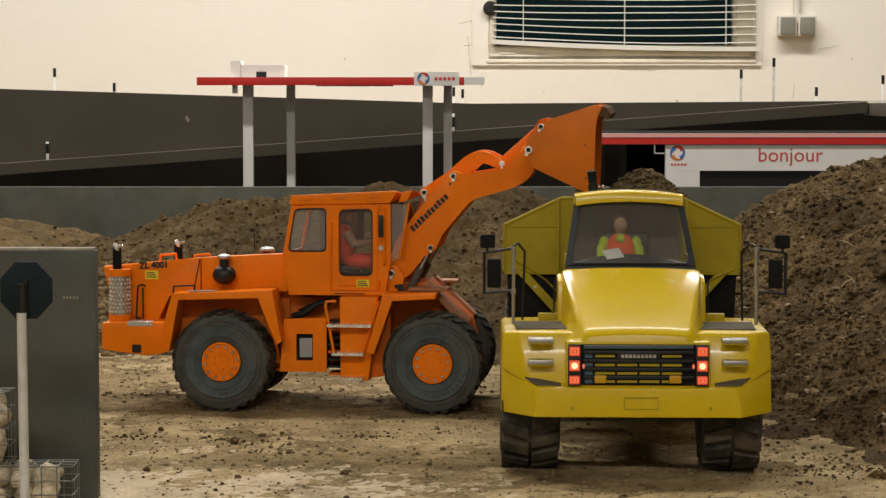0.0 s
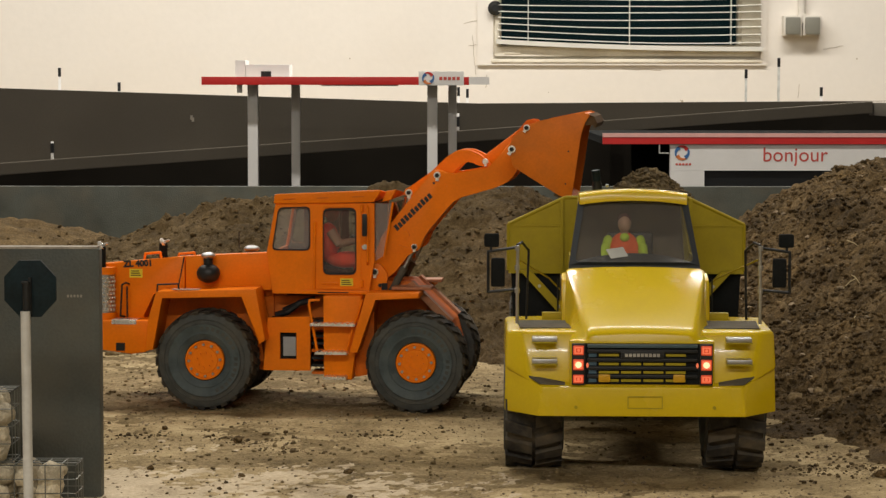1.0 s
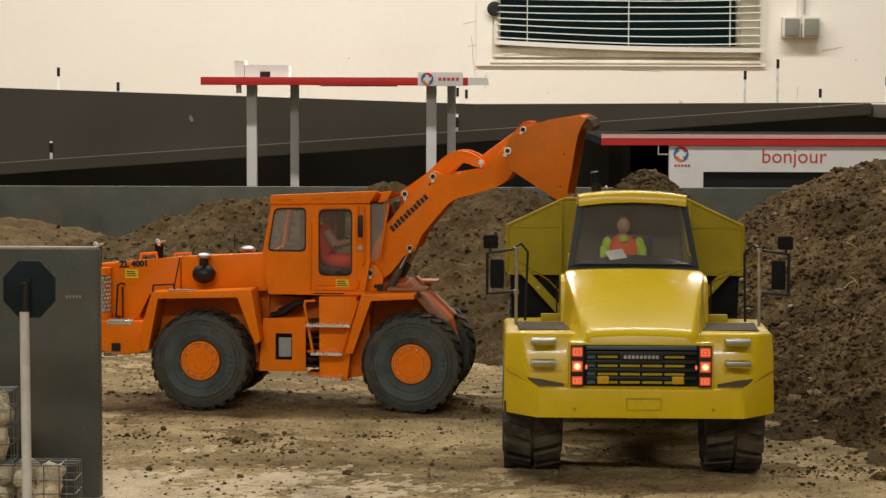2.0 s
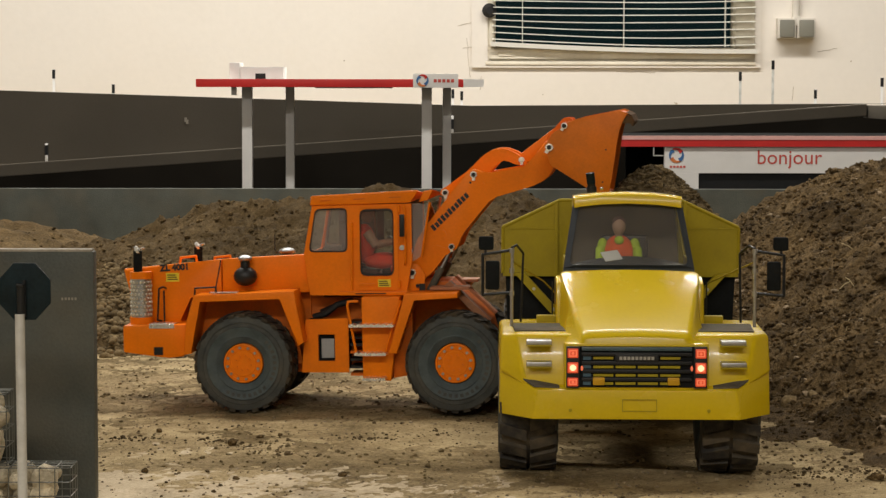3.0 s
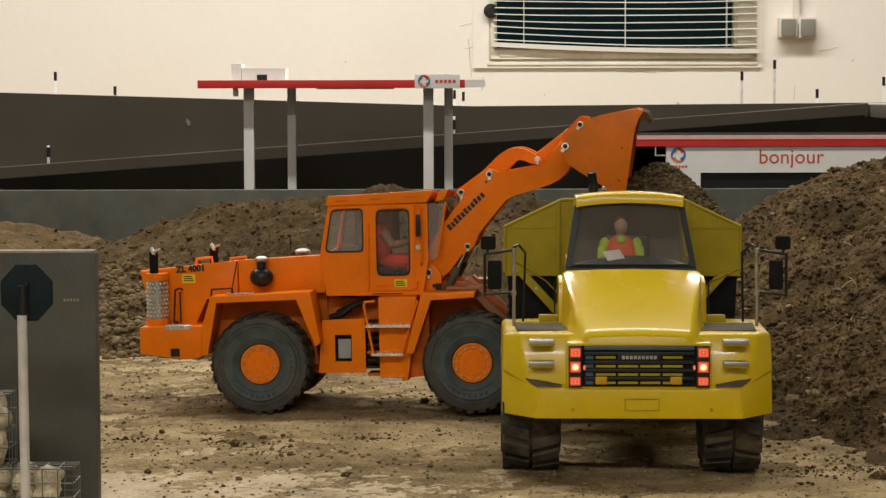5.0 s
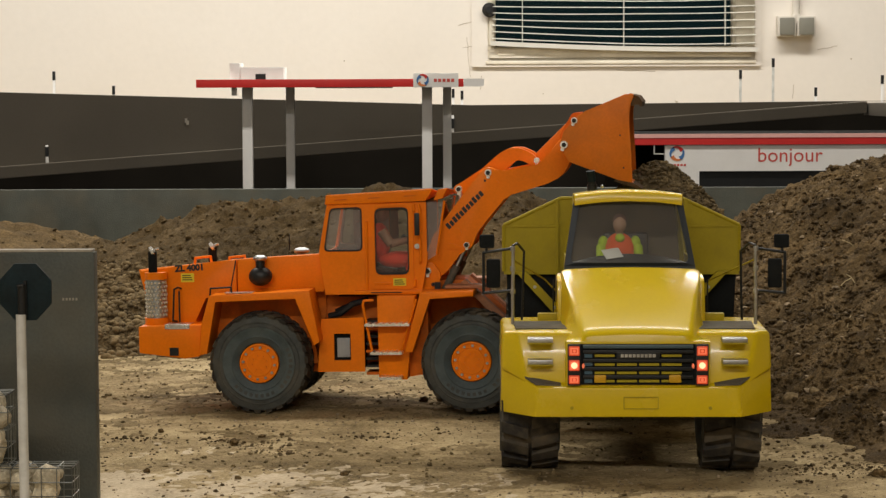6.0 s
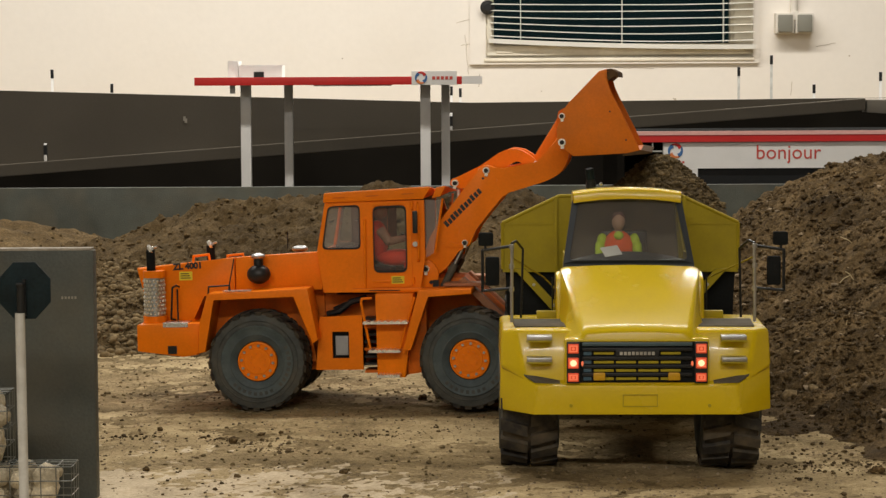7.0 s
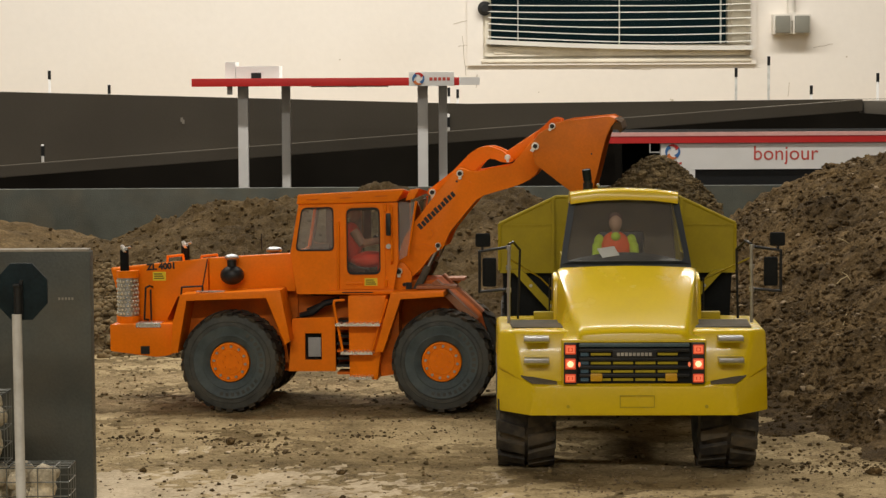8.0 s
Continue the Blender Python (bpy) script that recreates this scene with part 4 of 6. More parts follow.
def wheel(parent, x, y, z, radius, width, rim, side, rim_mat, lugs=26, skew=0.13, lug_h=0.0023, lug_w=0.066, bolts=12):
    """A wheel with its rim on the outer side: side -1 or 1 along y."""
    w = part("wheel", tyre_mesh(radius, width, rim, lugs, skew, lug_h, lug_w), [RUBBER_SIDE, RUBBER, RUBBER_MID], parent, "dusty black lugged tyre", angle=30)
    w.location = (x, y, z)
    h = width / 2 * side
    bm = bmesh.new()
    lathe(bm, [(rim * 1.0, h * 0.60), (rim * 0.99, h * 0.93), (rim * 0.93, h * 0.955), (rim * 0.90, h * 0.95), (rim * 0.885, h * 0.90), (rim * 0.67, h * 0.90), (rim * 0.65, h * 0.935), (rim * 0.60, h * 0.94),
               (rim * 0.5, h * 0.93), (rim * 0.12, h * 0.94), (0.0001, h * 0.94)], 36)
    part("rim", bm, rim_mat, w, "painted rim")
    bm = bmesh.new()
    rr = rim + (radius - rim) * 0.40
    for k in range(16):
        a = 2 * math.pi * (k / 18 if k < 8 else (k + 1) / 18) * 0.5 + (math.pi if k >= 8 else 0)
        c = Vector((rr * math.cos(a), 0, rr * math.sin(a)))
        t = Vector((-math.sin(a), 0, math.cos(a))) * 0.0016
        o = Vector((math.cos(a), 0, math.sin(a))) * 0.0018
        skin(bm, [[tuple(c + p + Vector((0, h * q, 0))) for p in (-t - o, t - o, t + o, -t + o)] for q in (0.98, 1.03)])
    part("sidewall_marks", bm, RUBBER_MID, w)["kind"] = "stuff"
    for ring, n, r, s in ((0.80, bolts, rim * 0.068, 1.0), (0.38, 8, rim * 0.065, 0.99)):
        bm = bmesh.new()
        for k in range(n):
            a = 2 * math.pi * (k + 0.3) / n
            c = (rim * ring * math.cos(a), h * 0.93, rim * ring * math.sin(a))
            rod(bm, c, (c[0], h * (s + 0.02), c[2]), r, seg=8)
        part("bolt_ring", bm, STEEL if ring > 0.5 else rim_mat, w)
    return w


# ---- loader ----
EDGE_STEEL = mat("worn_edge", (0.085, 0.050, 0.026), 0.85, 0.0, spec=0.08, var=0.35, scale=60, bump=0.3, dust=0.6, dust_col=(0.08, 0.055, 0.03))
HEADING = -6.0
HOME = Vector((-0.1082, 2.3599, 0.0))
BUCKET_PIN, CRANK_PIN = (0.2035, 0.2645), (0.124, 0.2365)
LINK_A, LINK_B = (0.172, 0.2485), (0.002, 0.0255)   # on the crank at rest; on the bucket from its pin


def pin(bm, x, z, y, r=0.0042, seg=14):
    """A greased pin end with its keeper plate."""
    r *= 0.86
    rod(bm, (x, y + 0.003, z), (x, y - 0.002, z), r, seg=seg)
    rod(bm, (x, y - 0.002, z), (x, y - 0.0032, z), r * 0.62, seg=seg)
    box(bm, x - r * 0.45, x + r * 0.45, y - 0.0012, y + 0.001, z - r * 1.7, z)


def pin_core(b, x, z, y, r=0.0022):
    rod(b, (x, y - 0.002, z), (x, y - 0.0040, z), r, seg=12)


def loader():
    L = thing("wheel_loader", "orange model wheel loader with raised bucket on packed earth", "wheel loader", pose(*HOME, 0, 0, HEADING))

    def P(name, build, m, label="", parent=None, **kw):
        bm = bmesh.new()
        build(bm)
        return part(name, bm, m, parent or L, label, **kw)

    def seam(bm, x0, z0, x1, z1, y, w=0.0006):
        d = Vector((x1 - x0, z1 - z0)).normalized()
        n = Vector((-d.y, d.x)) * w
        prism(bm, [(x0 - n.x, z0 - n.y), (x1 - n.x, z1 - n.y), (x1 + n.x, z1 + n.y), (x0 + n.x, z0 + n.y)], y, y + 0.0004)

    # rear frame
    P("counterweight", lambda b: prism(b, [(-0.231, 0.0885), (-0.166, 0.0895), (-0.168, 0.057), (-0.184, 0.055), (-0.231, 0.061)], -0.078, 0.078, "y", 0.0025), ORANGE)
    P("tow_hook", lambda b: box(b, -0.199, -0.190, -0.0792, -0.0778, 0.0585, 0.0665), BLACK, smooth=False)
    for s in (-1, 1):
        P("counterweight_step", lambda b: (box(b, -0.2035, -0.178, min(s * 0.079, s * 0.0785), max(s * 0.079, s * 0.0785), 0.0855, 0.0885), box(b, -0.2035, -0.178, min(s * 0.058, s * 0.0795), max(s * 0.058, s * 0.0795), 0.0886, 0.0902, 0.0005)), CHROME, "bright chequer-plate step")
    def fall(b, k, zt):
        """Lets the top fall away to the far side."""
        for v in b.verts:
            if v.co.z > zt:
                v.co.z -= k * (v.co.y + 0.05) / 0.1

    hood = P("rear_hood", lambda b: (prism(b, [(-0.236, 0.144), (-0.152, 0.1515), (-0.134, 0.1535), (-0.134, 0.117), (-0.168, 0.116), (-0.176, 0.0885), (-0.222, 0.0885)], -0.05, 0.05, "y", 0.0022), fall(b, 0.006, 0.135)), ORANGE)
    P("engine_hood", lambda b: (prism(b, [(-0.1333, 0.1535), (-0.044, 0.158), (-0.044, 0.119), (-0.1333, 0.117)], -0.05, 0.05, "y", 0.0018), fall(b, 0.006, 0.14)), ORANGE)
    P("hood_seam", lambda b: seam(b, -0.1345, 0.152, -0.1415, 0.118, -0.0505), BLACK, parent=hood, smooth=False)
    P("chassis", lambda b: (box(b, -0.165, -0.045, -0.034, 0.034, 0.036, 0.118), box(b, -0.06, 0.10, -0.03, 0.03, 0.042, 0.112)), ORANGE_WORN)
    P("cross_member", lambda b: prism(b, [(-0.070, 0.125), (-0.04, 0.123), (-0.022, 0.098), (-0.03, 0.092), (-0.066, 0.092)], -0.028, 0.052), ORANGE_WORN, smooth=False)
    for u in (-0.107, 0.107):
        P("axle", lambda b: (rod(b, (u, -0.062, 0.0505), (u, 0.062, 0.0505), 0.010), ball(b, (u, 0, 0.0505), 0.018)), ORANGE_WORN)
    for s in (-1, 1):
        lo, hi = sorted((s * 0.087, s * 0.048))
        f = P("rear_fender", lambda b: prism(b, [(-0.1665, 0.0595), (-0.1645, 0.0895), (-0.1555, 0.1195), (-0.054, 0.1235), (-0.0445, 0.072), (-0.0505, 0.068), (-0.0675, 0.1165), (-0.150, 0.1140), (-0.1585, 0.061)], lo, hi, "y", 0.0009), ORANGE)
        a, c = sorted((s * 0.048, s * 0.0462))
        P("arch_panel", lambda b: prism(b, [(-0.164, 0.046), (-0.156, 0.114), (-0.064, 0.117), (-0.052, 0.046)], a, c), ORANGE_WORN, smooth=False)
        P("fender_rail", lambda b: pipe(b, [(-0.1555, s * 0.083, 0.1175), (-0.1545, s * 0.083, 0.1265), (-0.1335, s * 0.083, 0.1275), (-0.1330, s * 0.083, 0.1215)], 0.0009, 8), BLACK, parent=f)
        P("fender_tread", lambda b: box(b, -0.140, -0.112, *sorted((s * 0.084, s * 0.074)), 0.1214, 0.1222), CHROME, parent=f)
        mid = P("side_tank", lambda b: plate(b, [(-0.0505, 0.039), (-0.0025, 0.039), (-0.0025, 0.094), (-0.046, 0.0925)], [[(-0.0335, 0.0505), (-0.0335, 0.0775), (-0.0165, 0.0775), (-0.0165, 0.0505)]], *sorted((s * 0.064, s * 0.060))), ORANGE, smooth=False)
        P("tank_body", lambda b: box(b, -0.046, -0.004, *sorted((s * 0.0598, s * 0.034)), 0.041, 0.091), BLACK_MATT, parent=mid)
        P("sight_glass", lambda b: box(b, -0.0305, -0.0175, *sorted((s * 0.0622, s * 0.0602)), 0.0535, 0.073, 0.0006), TANK, parent=mid)
    # exhausts, air cleaners, grab rails
    ex = P("muffler_guard", lambda b: rod(b, (-0.216, -0.057, 0.0955), (-0.216, -0.057, 0.1345), 0.0108, seg=24), STEEL, "perforated bright heat shield")

    def studs(b):
        for k in range(9):
            for j in range(8):
                a = -math.pi / 2 + (j - 3.5 + 0.5 * (k % 2)) * 0.36
                c = (-0.216 + 0.0107 * math.cos(a), -0.057 + 0.0107 * math.sin(a), 0.0985 + k * 0.0041)
                ball(b, c, 0.0013, (1, 1, 1.3), 6, 4)
    P("perforation", studs, CHROME, parent=ex)
    P("muffler_base", lambda b: rod(b, (-0.216, -0.057, 0.0885), (-0.216, -0.057, 0.0955), 0.0122, seg=24), ORANGE)
    P("muffler_collar", lambda b: rod(b, (-0.216, -0.057, 0.1345), (-0.216, -0.057, 0.1415), 0.0112, seg=24), ORANGE)
    for x, y, z0, z1 in ((-0.219, -0.057, 0.1415, 0.1625), (-0.176, 0.035, 0.144, 0.1600)):
        st = P("exhaust_stack", lambda b: rod(b, (x, y, z0), (x, y, z1), 0.0045, seg=16), BLACK_MATT)
        P("rain_cap", lambda b: (rod(b, (x - 0.001, y, z1), (x + 0.001, y, z1 + 0.0012), 0.0052, seg=16), rod(b, (x, y, z1 + 0.0012), (x + 0.0070, y - 0.002, z1 + 0.0036), 0.0011, seg=8)), CHROME, parent=st)
    ac = P("air_cleaner", lambda b: (ball(b, (-0.1075, -0.060, 0.1365), 0.0112, (1.08, 0.9, 0.88), 24, 14), rod(b, (-0.1075, -0.060, 0.144), (-0.1075, -0.060, 0.1535), 0.0048, seg=16)), BLACK, "black round air pre-cleaner")
    P("cleaner_cap", lambda b: ball(b, (-0.1075, -0.060, 0.1545), 0.0072, (1, 1, 0.48), 20, 8), STEEL, parent=ac)
    P("cleaner_cap", lambda b: ball(b, (-0.0800, 0.03, 0.1555), 0.0085, (1, 1, 0.42), 20, 8), STEEL)
    P("antenna", lambda b: rod(b, (-0.0875, 0.0, 0.158), (-0.0875, 0.0, 0.1745), 0.0006, seg=6), BLACK)
    P("grab_rail", lambda b: pipe(b, [(-0.197, -0.0505, 0.0905), (-0.199, -0.060, 0.092), (-0.197, -0.060, 0.124), (-0.193, -0.060, 0.126), (-0.192, -0.0505, 0.124)], 0.0010, 8), BLACK)
    P("grab_rail", lambda b: pipe(b, [(-0.1925, -0.0575, 0.0905), (-0.1925, -0.0575, 0.122)], 0.0009, 8), BLACK)
    for x0, x1 in ((-0.188, -0.170), (-0.152, -0.134)):
        P("lift_eye", lambda b: pipe(b, [(x0, 0.0, 0.144), (x0 + 0.001, 0.0, 0.1515), (x1 - 0.001, 0.0, 0.1530), (x1, 0.0, 0.146)], 0.0013, 8), ORANGE)
    st = P("warning_sticker", lambda b: box(b, -0.1915, -0.178, -0.0508, -0.0503, 0.1305, 0.1395), STICKER, "yellow warning sticker", smooth=False)
    for k in range(3):
        P("print_bar", lambda b: box(b, -0.190, -0.1795 - 0.001 * k, -0.0512, -0.0509, 0.1325 + 0.0022 * k, 0.1334 + 0.0022 * k), INK, parent=st, smooth=False)
    text("lettering", "ZL 4001", 0.0088, INK, pose(-0.1825, -0.0506, 0.1448, 90, -3), L, 0.00045)

    # cab
    outer = [(-0.048, 0.1575), (-0.042, 0.1165), (0.056, 0.1165), (0.062, 0.150), (0.062, 0.2085), (-0.0385, 0.2085)]
    rear_w = rounded([(-0.0355, 0.2035), (-0.0035, 0.2045), (-0.0035, 0.1605), (-0.0425, 0.1605)], 0.005)
    door_w = rounded([(0.010, 0.2025), (0.0435, 0.2035), (0.0435, 0.1365), (0.010, 0.1365)], 0.006)
    for s in (-1, 1):
        lo, hi = sorted((s * 0.0565, s * 0.0535))
        side = P("cab_side", lambda b: plate(b, outer, [rear_w, door_w], lo, hi), ORANGE, smooth=False)
        for nm, wn in (("rear_window", rear_w), ("door_window", door_w)):
            g = P(nm, lambda b: prism(b, wn, *sorted((s * 0.0550, s * 0.0545))), (HAZY if nm == "rear_window" else CAB_GLASS) if s < 0 else CLEAR, parent=side, smooth=False)
            g.visible_shadow = False
            big = [tuple(Vector(p) * 1.0) for p in wn]
            c = sum((Vector(p) for p in big), Vector((0, 0))) / len(big)
            inn = [tuple(c + (Vector(p) - c) * 0.945) for p in big]
            P("window_seal", lambda b: plate(b, [tuple(c + (Vector(p) - c) * 1.015) for p in big], [inn], *sorted((s * 0.0572, s * 0.0567))), BLACK, parent=side, smooth=False)
        P("lining", lambda b: plate(b, [(-0.046, 0.156), (-0.041, 0.119), (0.055, 0.119), (0.061, 0.152), (0.061, 0.2075), (-0.037, 0.2075)], [rear_w, door_w], *sorted((s * 0.0534, s * 0.0528))), LINING, parent=side, smooth=False)
        d0, d1 = sorted((s * 0.0578, s * 0.0567))
        dr = P("door", lambda b: plate(b, rounded([(0.0065, 0.2070), (0.0485, 0.2075), (0.0485, 0.1215), (0.0065, 0.1215)], 0.003), [[tuple(Vector((0.0268, 0.170)) + (Vector(p) - Vector((0.0268, 0.170))) * 1.05) for p in door_w]], d0, d1), ORANGE, smooth=False)
        P("door_handle", lambda b: box(b, 0.0085, 0.0255, *sorted((s * 0.0592, s * 0.0578)), 0.1262, 0.1285, 0.0005), ORANGE, parent=dr)
        for z in (0.124, 0.200):
            P("hinge", lambda b: rod(b, (0.0495, s * 0.0582, z), (0.0495, s * 0.0582, z + 0.007), 0.0016, seg=10), ORANGE, parent=dr)
        P("door_post", lambda b: rod(b, (0.0005, s * 0.0575, 0.1205), (0.0015, s * 0.0575, 0.19), 0.0015, seg=10), ORANGE)
        fg = P("front_quarter_window", lambda b: prism(b, [(0.0625, 0.2085), (0.0795, 0.2085), (0.0705, 0.155), (0.0625, 0.150)], *sorted((s * 0.052, s * 0.0515))), HAZY if s < 0 else CLEAR, smooth=False)
        fg.visible_shadow = False
        P("mirror", lambda b: (box(b, 0.0515, 0.0565, *sorted((s * 0.072, s * 0.068)), 0.176, 0.1985, 0.0012), rod(b, (0.0545, s * 0.057, 0.188), (0.0545, s * 0.069, 0.188), 0.001, seg=8)), BLACK, "black rear-view mirror")
        P("front_rail", lambda b: pipe(b, [(0.055, s * 0.0575, 0.206), (0.056, s * 0.061, 0.203), (0.056, s * 0.061, 0.150), (0.055, s * 0.057, 0.147)], 0.0011, 8), ORANGE)
        P("door_catch", lambda b: rod(b, (0.0525, s * 0.0565, 0.1645), (0.0525, s * 0.0605, 0.1645), 0.0026, seg=12), STEEL)
    sk = P("door_sticker", lambda b: box(b, 0.0275, 0.0405, -0.0584, -0.0579, 0.1248, 0.1325), STICKER, "yellow warning sticker", smooth=False)
    for k in range(3):
        P("print_bar", lambda b: box(b, 0.0288, 0.0390 - 0.001 * k, -0.0588, -0.0585, 0.1262 + 0.002 * k, 0.1270 + 0.002 * k), INK, parent=sk, smooth=False)
    roof = P("cab_roof", lambda b: prism(b, [(-0.0405, 0.2075), (-0.039, 0.2165), (0.068, 0.2215), (0.0695, 0.2205), (0.0615, 0.2095)], -0.0595, 0.0595, "y", 0.0015) and fall(b, 0.0085, 0.213), ORANGE)
    P("visor", lambda b: prism(b, [(0.070, 0.2100), (0.0745, 0.2205), (0.0845, 0.2220), (0.079, 0.2120)], -0.058, 0.058, "y", 0.001) and fall(b, 0.008, 0.216), ORANGE)
    for x in (-0.024, 0.010, 0.046):
        P("roof_slot", lambda b: prism(b, [(x - 0.006, 0.2126 + x * 0.04), (x + 0.006, 0.2131 + x * 0.04), (x + 0.006, 0.2141 + x * 0.04), (x - 0.006, 0.2136 + x * 0.04)], -0.0601, -0.0596), ORANGE_WORN, parent=roof, smooth=False)
    P("cab_floor", lambda b: box(b, -0.041, 0.058, -0.0533, 0.0533, 0.1167, 0.1190), BLACK_MATT, smooth=False)
    P("cab_rear_panel", lambda b: prism(b, [(-0.0475, 0.1575), (-0.0415, 0.1195), (-0.0395, 0.1195), (-0.0455, 0.1575)], -0.0533, 0.0533), ORANGE, smooth=False)
    wg = P("windscreen", lambda b: prism(b, [(0.0802, 0.2085), (0.0712, 0.155), (0.0718, 0.155), (0.0808, 0.2085)], -0.051, 0.051), CLEAR, smooth=False)
    wg.visible_shadow = False
    for s in (-1, 1):
        P("window_post", lambda b: rod(b, (0.0712, s * 0.0517, 0.154), (0.0802, s * 0.0517, 0.2095), 0.0012, seg=8), ORANGE)
        P("window_post", lambda b: rod(b, (-0.0455, s * 0.052, 0.158), (-0.0375, s * 0.052, 0.2085), 0.0016, seg=8), ORANGE)
    P("sill_bar", lambda b: box(b, -0.012, 0.060, -0.0605, -0.0567, 0.1165, 0.1205, 0.0006), ORANGE)
    P("sill_gap", lambda b: box(b, 0.005, 0.036, -0.0610, -0.0606, 0.1178, 0.1188), BLACK, smooth=False)
    P("seat", lambda b: (prism(b, [(-0.012, 0.118), (0.022, 0.118), (0.022, 0.137), (0.002, 0.139), (-0.006, 0.188), (-0.016, 0.188)], -0.022, 0.022, "y", 0.002)), SEAT, "dark red cloth driver's seat")
    P("console", lambda b: (prism(b, [(0.046, 0.119), (0.060, 0.119), (0.060, 0.155), (0.052, 0.158)], -0.03, 0.03, "y", 0.001), rod(b, (0.050, 0, 0.158), (0.040, 0, 0.166), 0.0012), rod(b, (0.0385, 0, 0.1645), (0.0405, 0, 0.1685), 0.011, seg=20)), BLACK)
    P("cab_curtain", lambda b: (box(b, 0.012, 0.020, 0.0525, 0.0532, 0.165, 0.205), box(b, -0.028, -0.020, 0.0525, 0.0532, 0.160, 0.204)), SEAT, smooth=False)
    fig = bmesh.new()
    ball(fig, (0.007, -0.005, 0.165), 0.013, (0.85, 1.25, 1.6))
    ball(fig, (0.026, -0.016, 0.1475), 0.0085, (2.2, 0.9, 0.9))
    ball(fig, (0.026, 0.010, 0.1475), 0.0085, (2.2, 0.9, 0.9))
    rod(fig, (0.040, -0.016, 0.146), (0.043, -0.016, 0.122), 0.006, 0.005)
    rod(fig, (0.012, -0.022, 0.178), (0.022, -0.024, 0.164), 0.0052, 0.0046)
    n0 = len(fig.faces)
    rod(fig, (0.021, -0.024, 0.165), (0.039, -0.012, 0.168), 0.0042, 0.0034)
    ball(fig, (0.010, -0.003, 0.196), 0.0088, (0.9, 0.85, 1.1))
    fig.faces.ensure_lookup_table()
    for f in fig.faces[n0:]:
        f.material_index = 1
    part("driver_figure", fig, [HIVIS, SKIN], L, "toy driver in red hi-vis overalls")

    # ladder and front frame
    sb = P("step_box", lambda b: prism(b, [(0.0125, 0.1160), (0.0510, 0.1160), (0.0450, 0.061), (0.0415, 0.0315), (0.0130, 0.0325)], -0.074, -0.030, "y", 0.0012), ORANGE)
    P("step_panel", lambda b: prism(b, [(0.0435, 0.061), (0.048, 0.085), (0.062, 0.100), (0.062, 0.036), (0.0425, 0.033)], -0.060, -0.034, "y"), ORANGE_WORN, smooth=False)
    for x0, x1, z in ((0.0015, 0.0465, 0.0875), (0.0065, 0.0385, 0.0590), (0.0145, 0.0375, 0.0340)):
        P("step", lambda b: prism(b, [(x0, z - 0.0004)] + [(x0 + i * (x1 - x0) / 14, z + (0.0030 if i % 2 else 0.0018)) for i in range(15)] + [(x1, z - 0.0004)], -0.0895, -0.0742), CHROME, "bright serrated step")
    P("ladder_rail", lambda b: pipe(b, [(0.010, -0.080, 0.1125), (0.000, -0.080, 0.1120), (-0.001, -0.080, 0.108), (0.0075, -0.080, 0.060)], 0.0013, 8), ORANGE)
    P("ladder_rail", lambda b: pipe(b, [(0.053, -0.080, 0.113), (0.0445, -0.080, 0.087), (0.0365, -0.080, 0.060)], 0.0013, 8), ORANGE)
    for k in range(8):
        P("louvre", lambda b: box(b, -0.0005, 0.0125, -0.0665, -0.040, 0.036 + k * 0.0075, 0.0385 + k * 0.0075), BLACK if k % 3 else ORANGE_WORN, smooth=False)
    P("hydraulic_hose", lambda b: pipe(b, [(-0.040, -0.050, 0.094), (-0.028, -0.052, 0.097), (-0.016, -0.050, 0.106), (0.0, -0.045, 0.110)], 0.0032, 10), BLACK)
    P("hydraulic_hose", lambda b: pipe(b, [(-0.034, -0.040, 0.098), (-0.020, -0.042, 0.104), (-0.004, -0.040, 0.108)], 0.0026, 10), BLACK)
    for s in (-1, 1):
        lo, hi = sorted((s * 0.087, s * 0.046))
        P("front_fender", lambda b: prism(b, [(0.0575, 0.1200), (0.1105, 0.1210), (0.1105, 0.1155), (0.0665, 0.1145), (0.0495, 0.0605), (0.0410, 0.0610)], lo, hi, "y", 0.0009), ORANGE)
        lo, hi = sorted((s * 0.046, s * 0.042))
        P("boom_tower", lambda b: prism(b, rounded([(0.0500, 0.112), (0.0535, 0.146), (0.066, 0.1475), (0.0745, 0.136), (0.071, 0.112)], 0.004), lo, hi, "y", 0.0006), ORANGE)
        P("pin_core", lambda b: pin_core(b, 0.0612, 0.1385, s * 0.0475, 0.0026), BLACK)
        P("tower_pin", lambda b: pin(b, 0.0612, 0.1385, s * 0.0475), CHROME)
        P("front_plate", lambda b: prism(b, [(0.094, 0.126), (0.099, 0.129), (0.140, 0.090), (0.134, 0.085)], *sorted((s * 0.045, s * 0.030))), ORANGE_RAW, "scraped bare orange plate")
        P("lift_cylinder", lambda b: rod(b, (0.0765, s * 0.036, 0.117), (0.0900, s * 0.036, 0.1425), 0.0038, seg=14), GREY_MAT)
        P("piston_rod", lambda b: rod(b, (0.0900, s * 0.036, 0.1425), (0.1008, s * 0.036, 0.1635), 0.0024, seg=12), STEEL)
        P("fender_top", lambda b: box(b, 0.080, 0.120, *sorted((s * 0.060, s * 0.034)), 0.1215, 0.1245, 0.0006), ORANGE_RAW)
    P("front_frame", lambda b: prism(b, [(0.060, 0.045), (0.062, 0.128), (0.096, 0.128), (0.138, 0.088), (0.150, 0.045)], -0.031, 0.031, "y", 0.002), ORANGE_WORN)
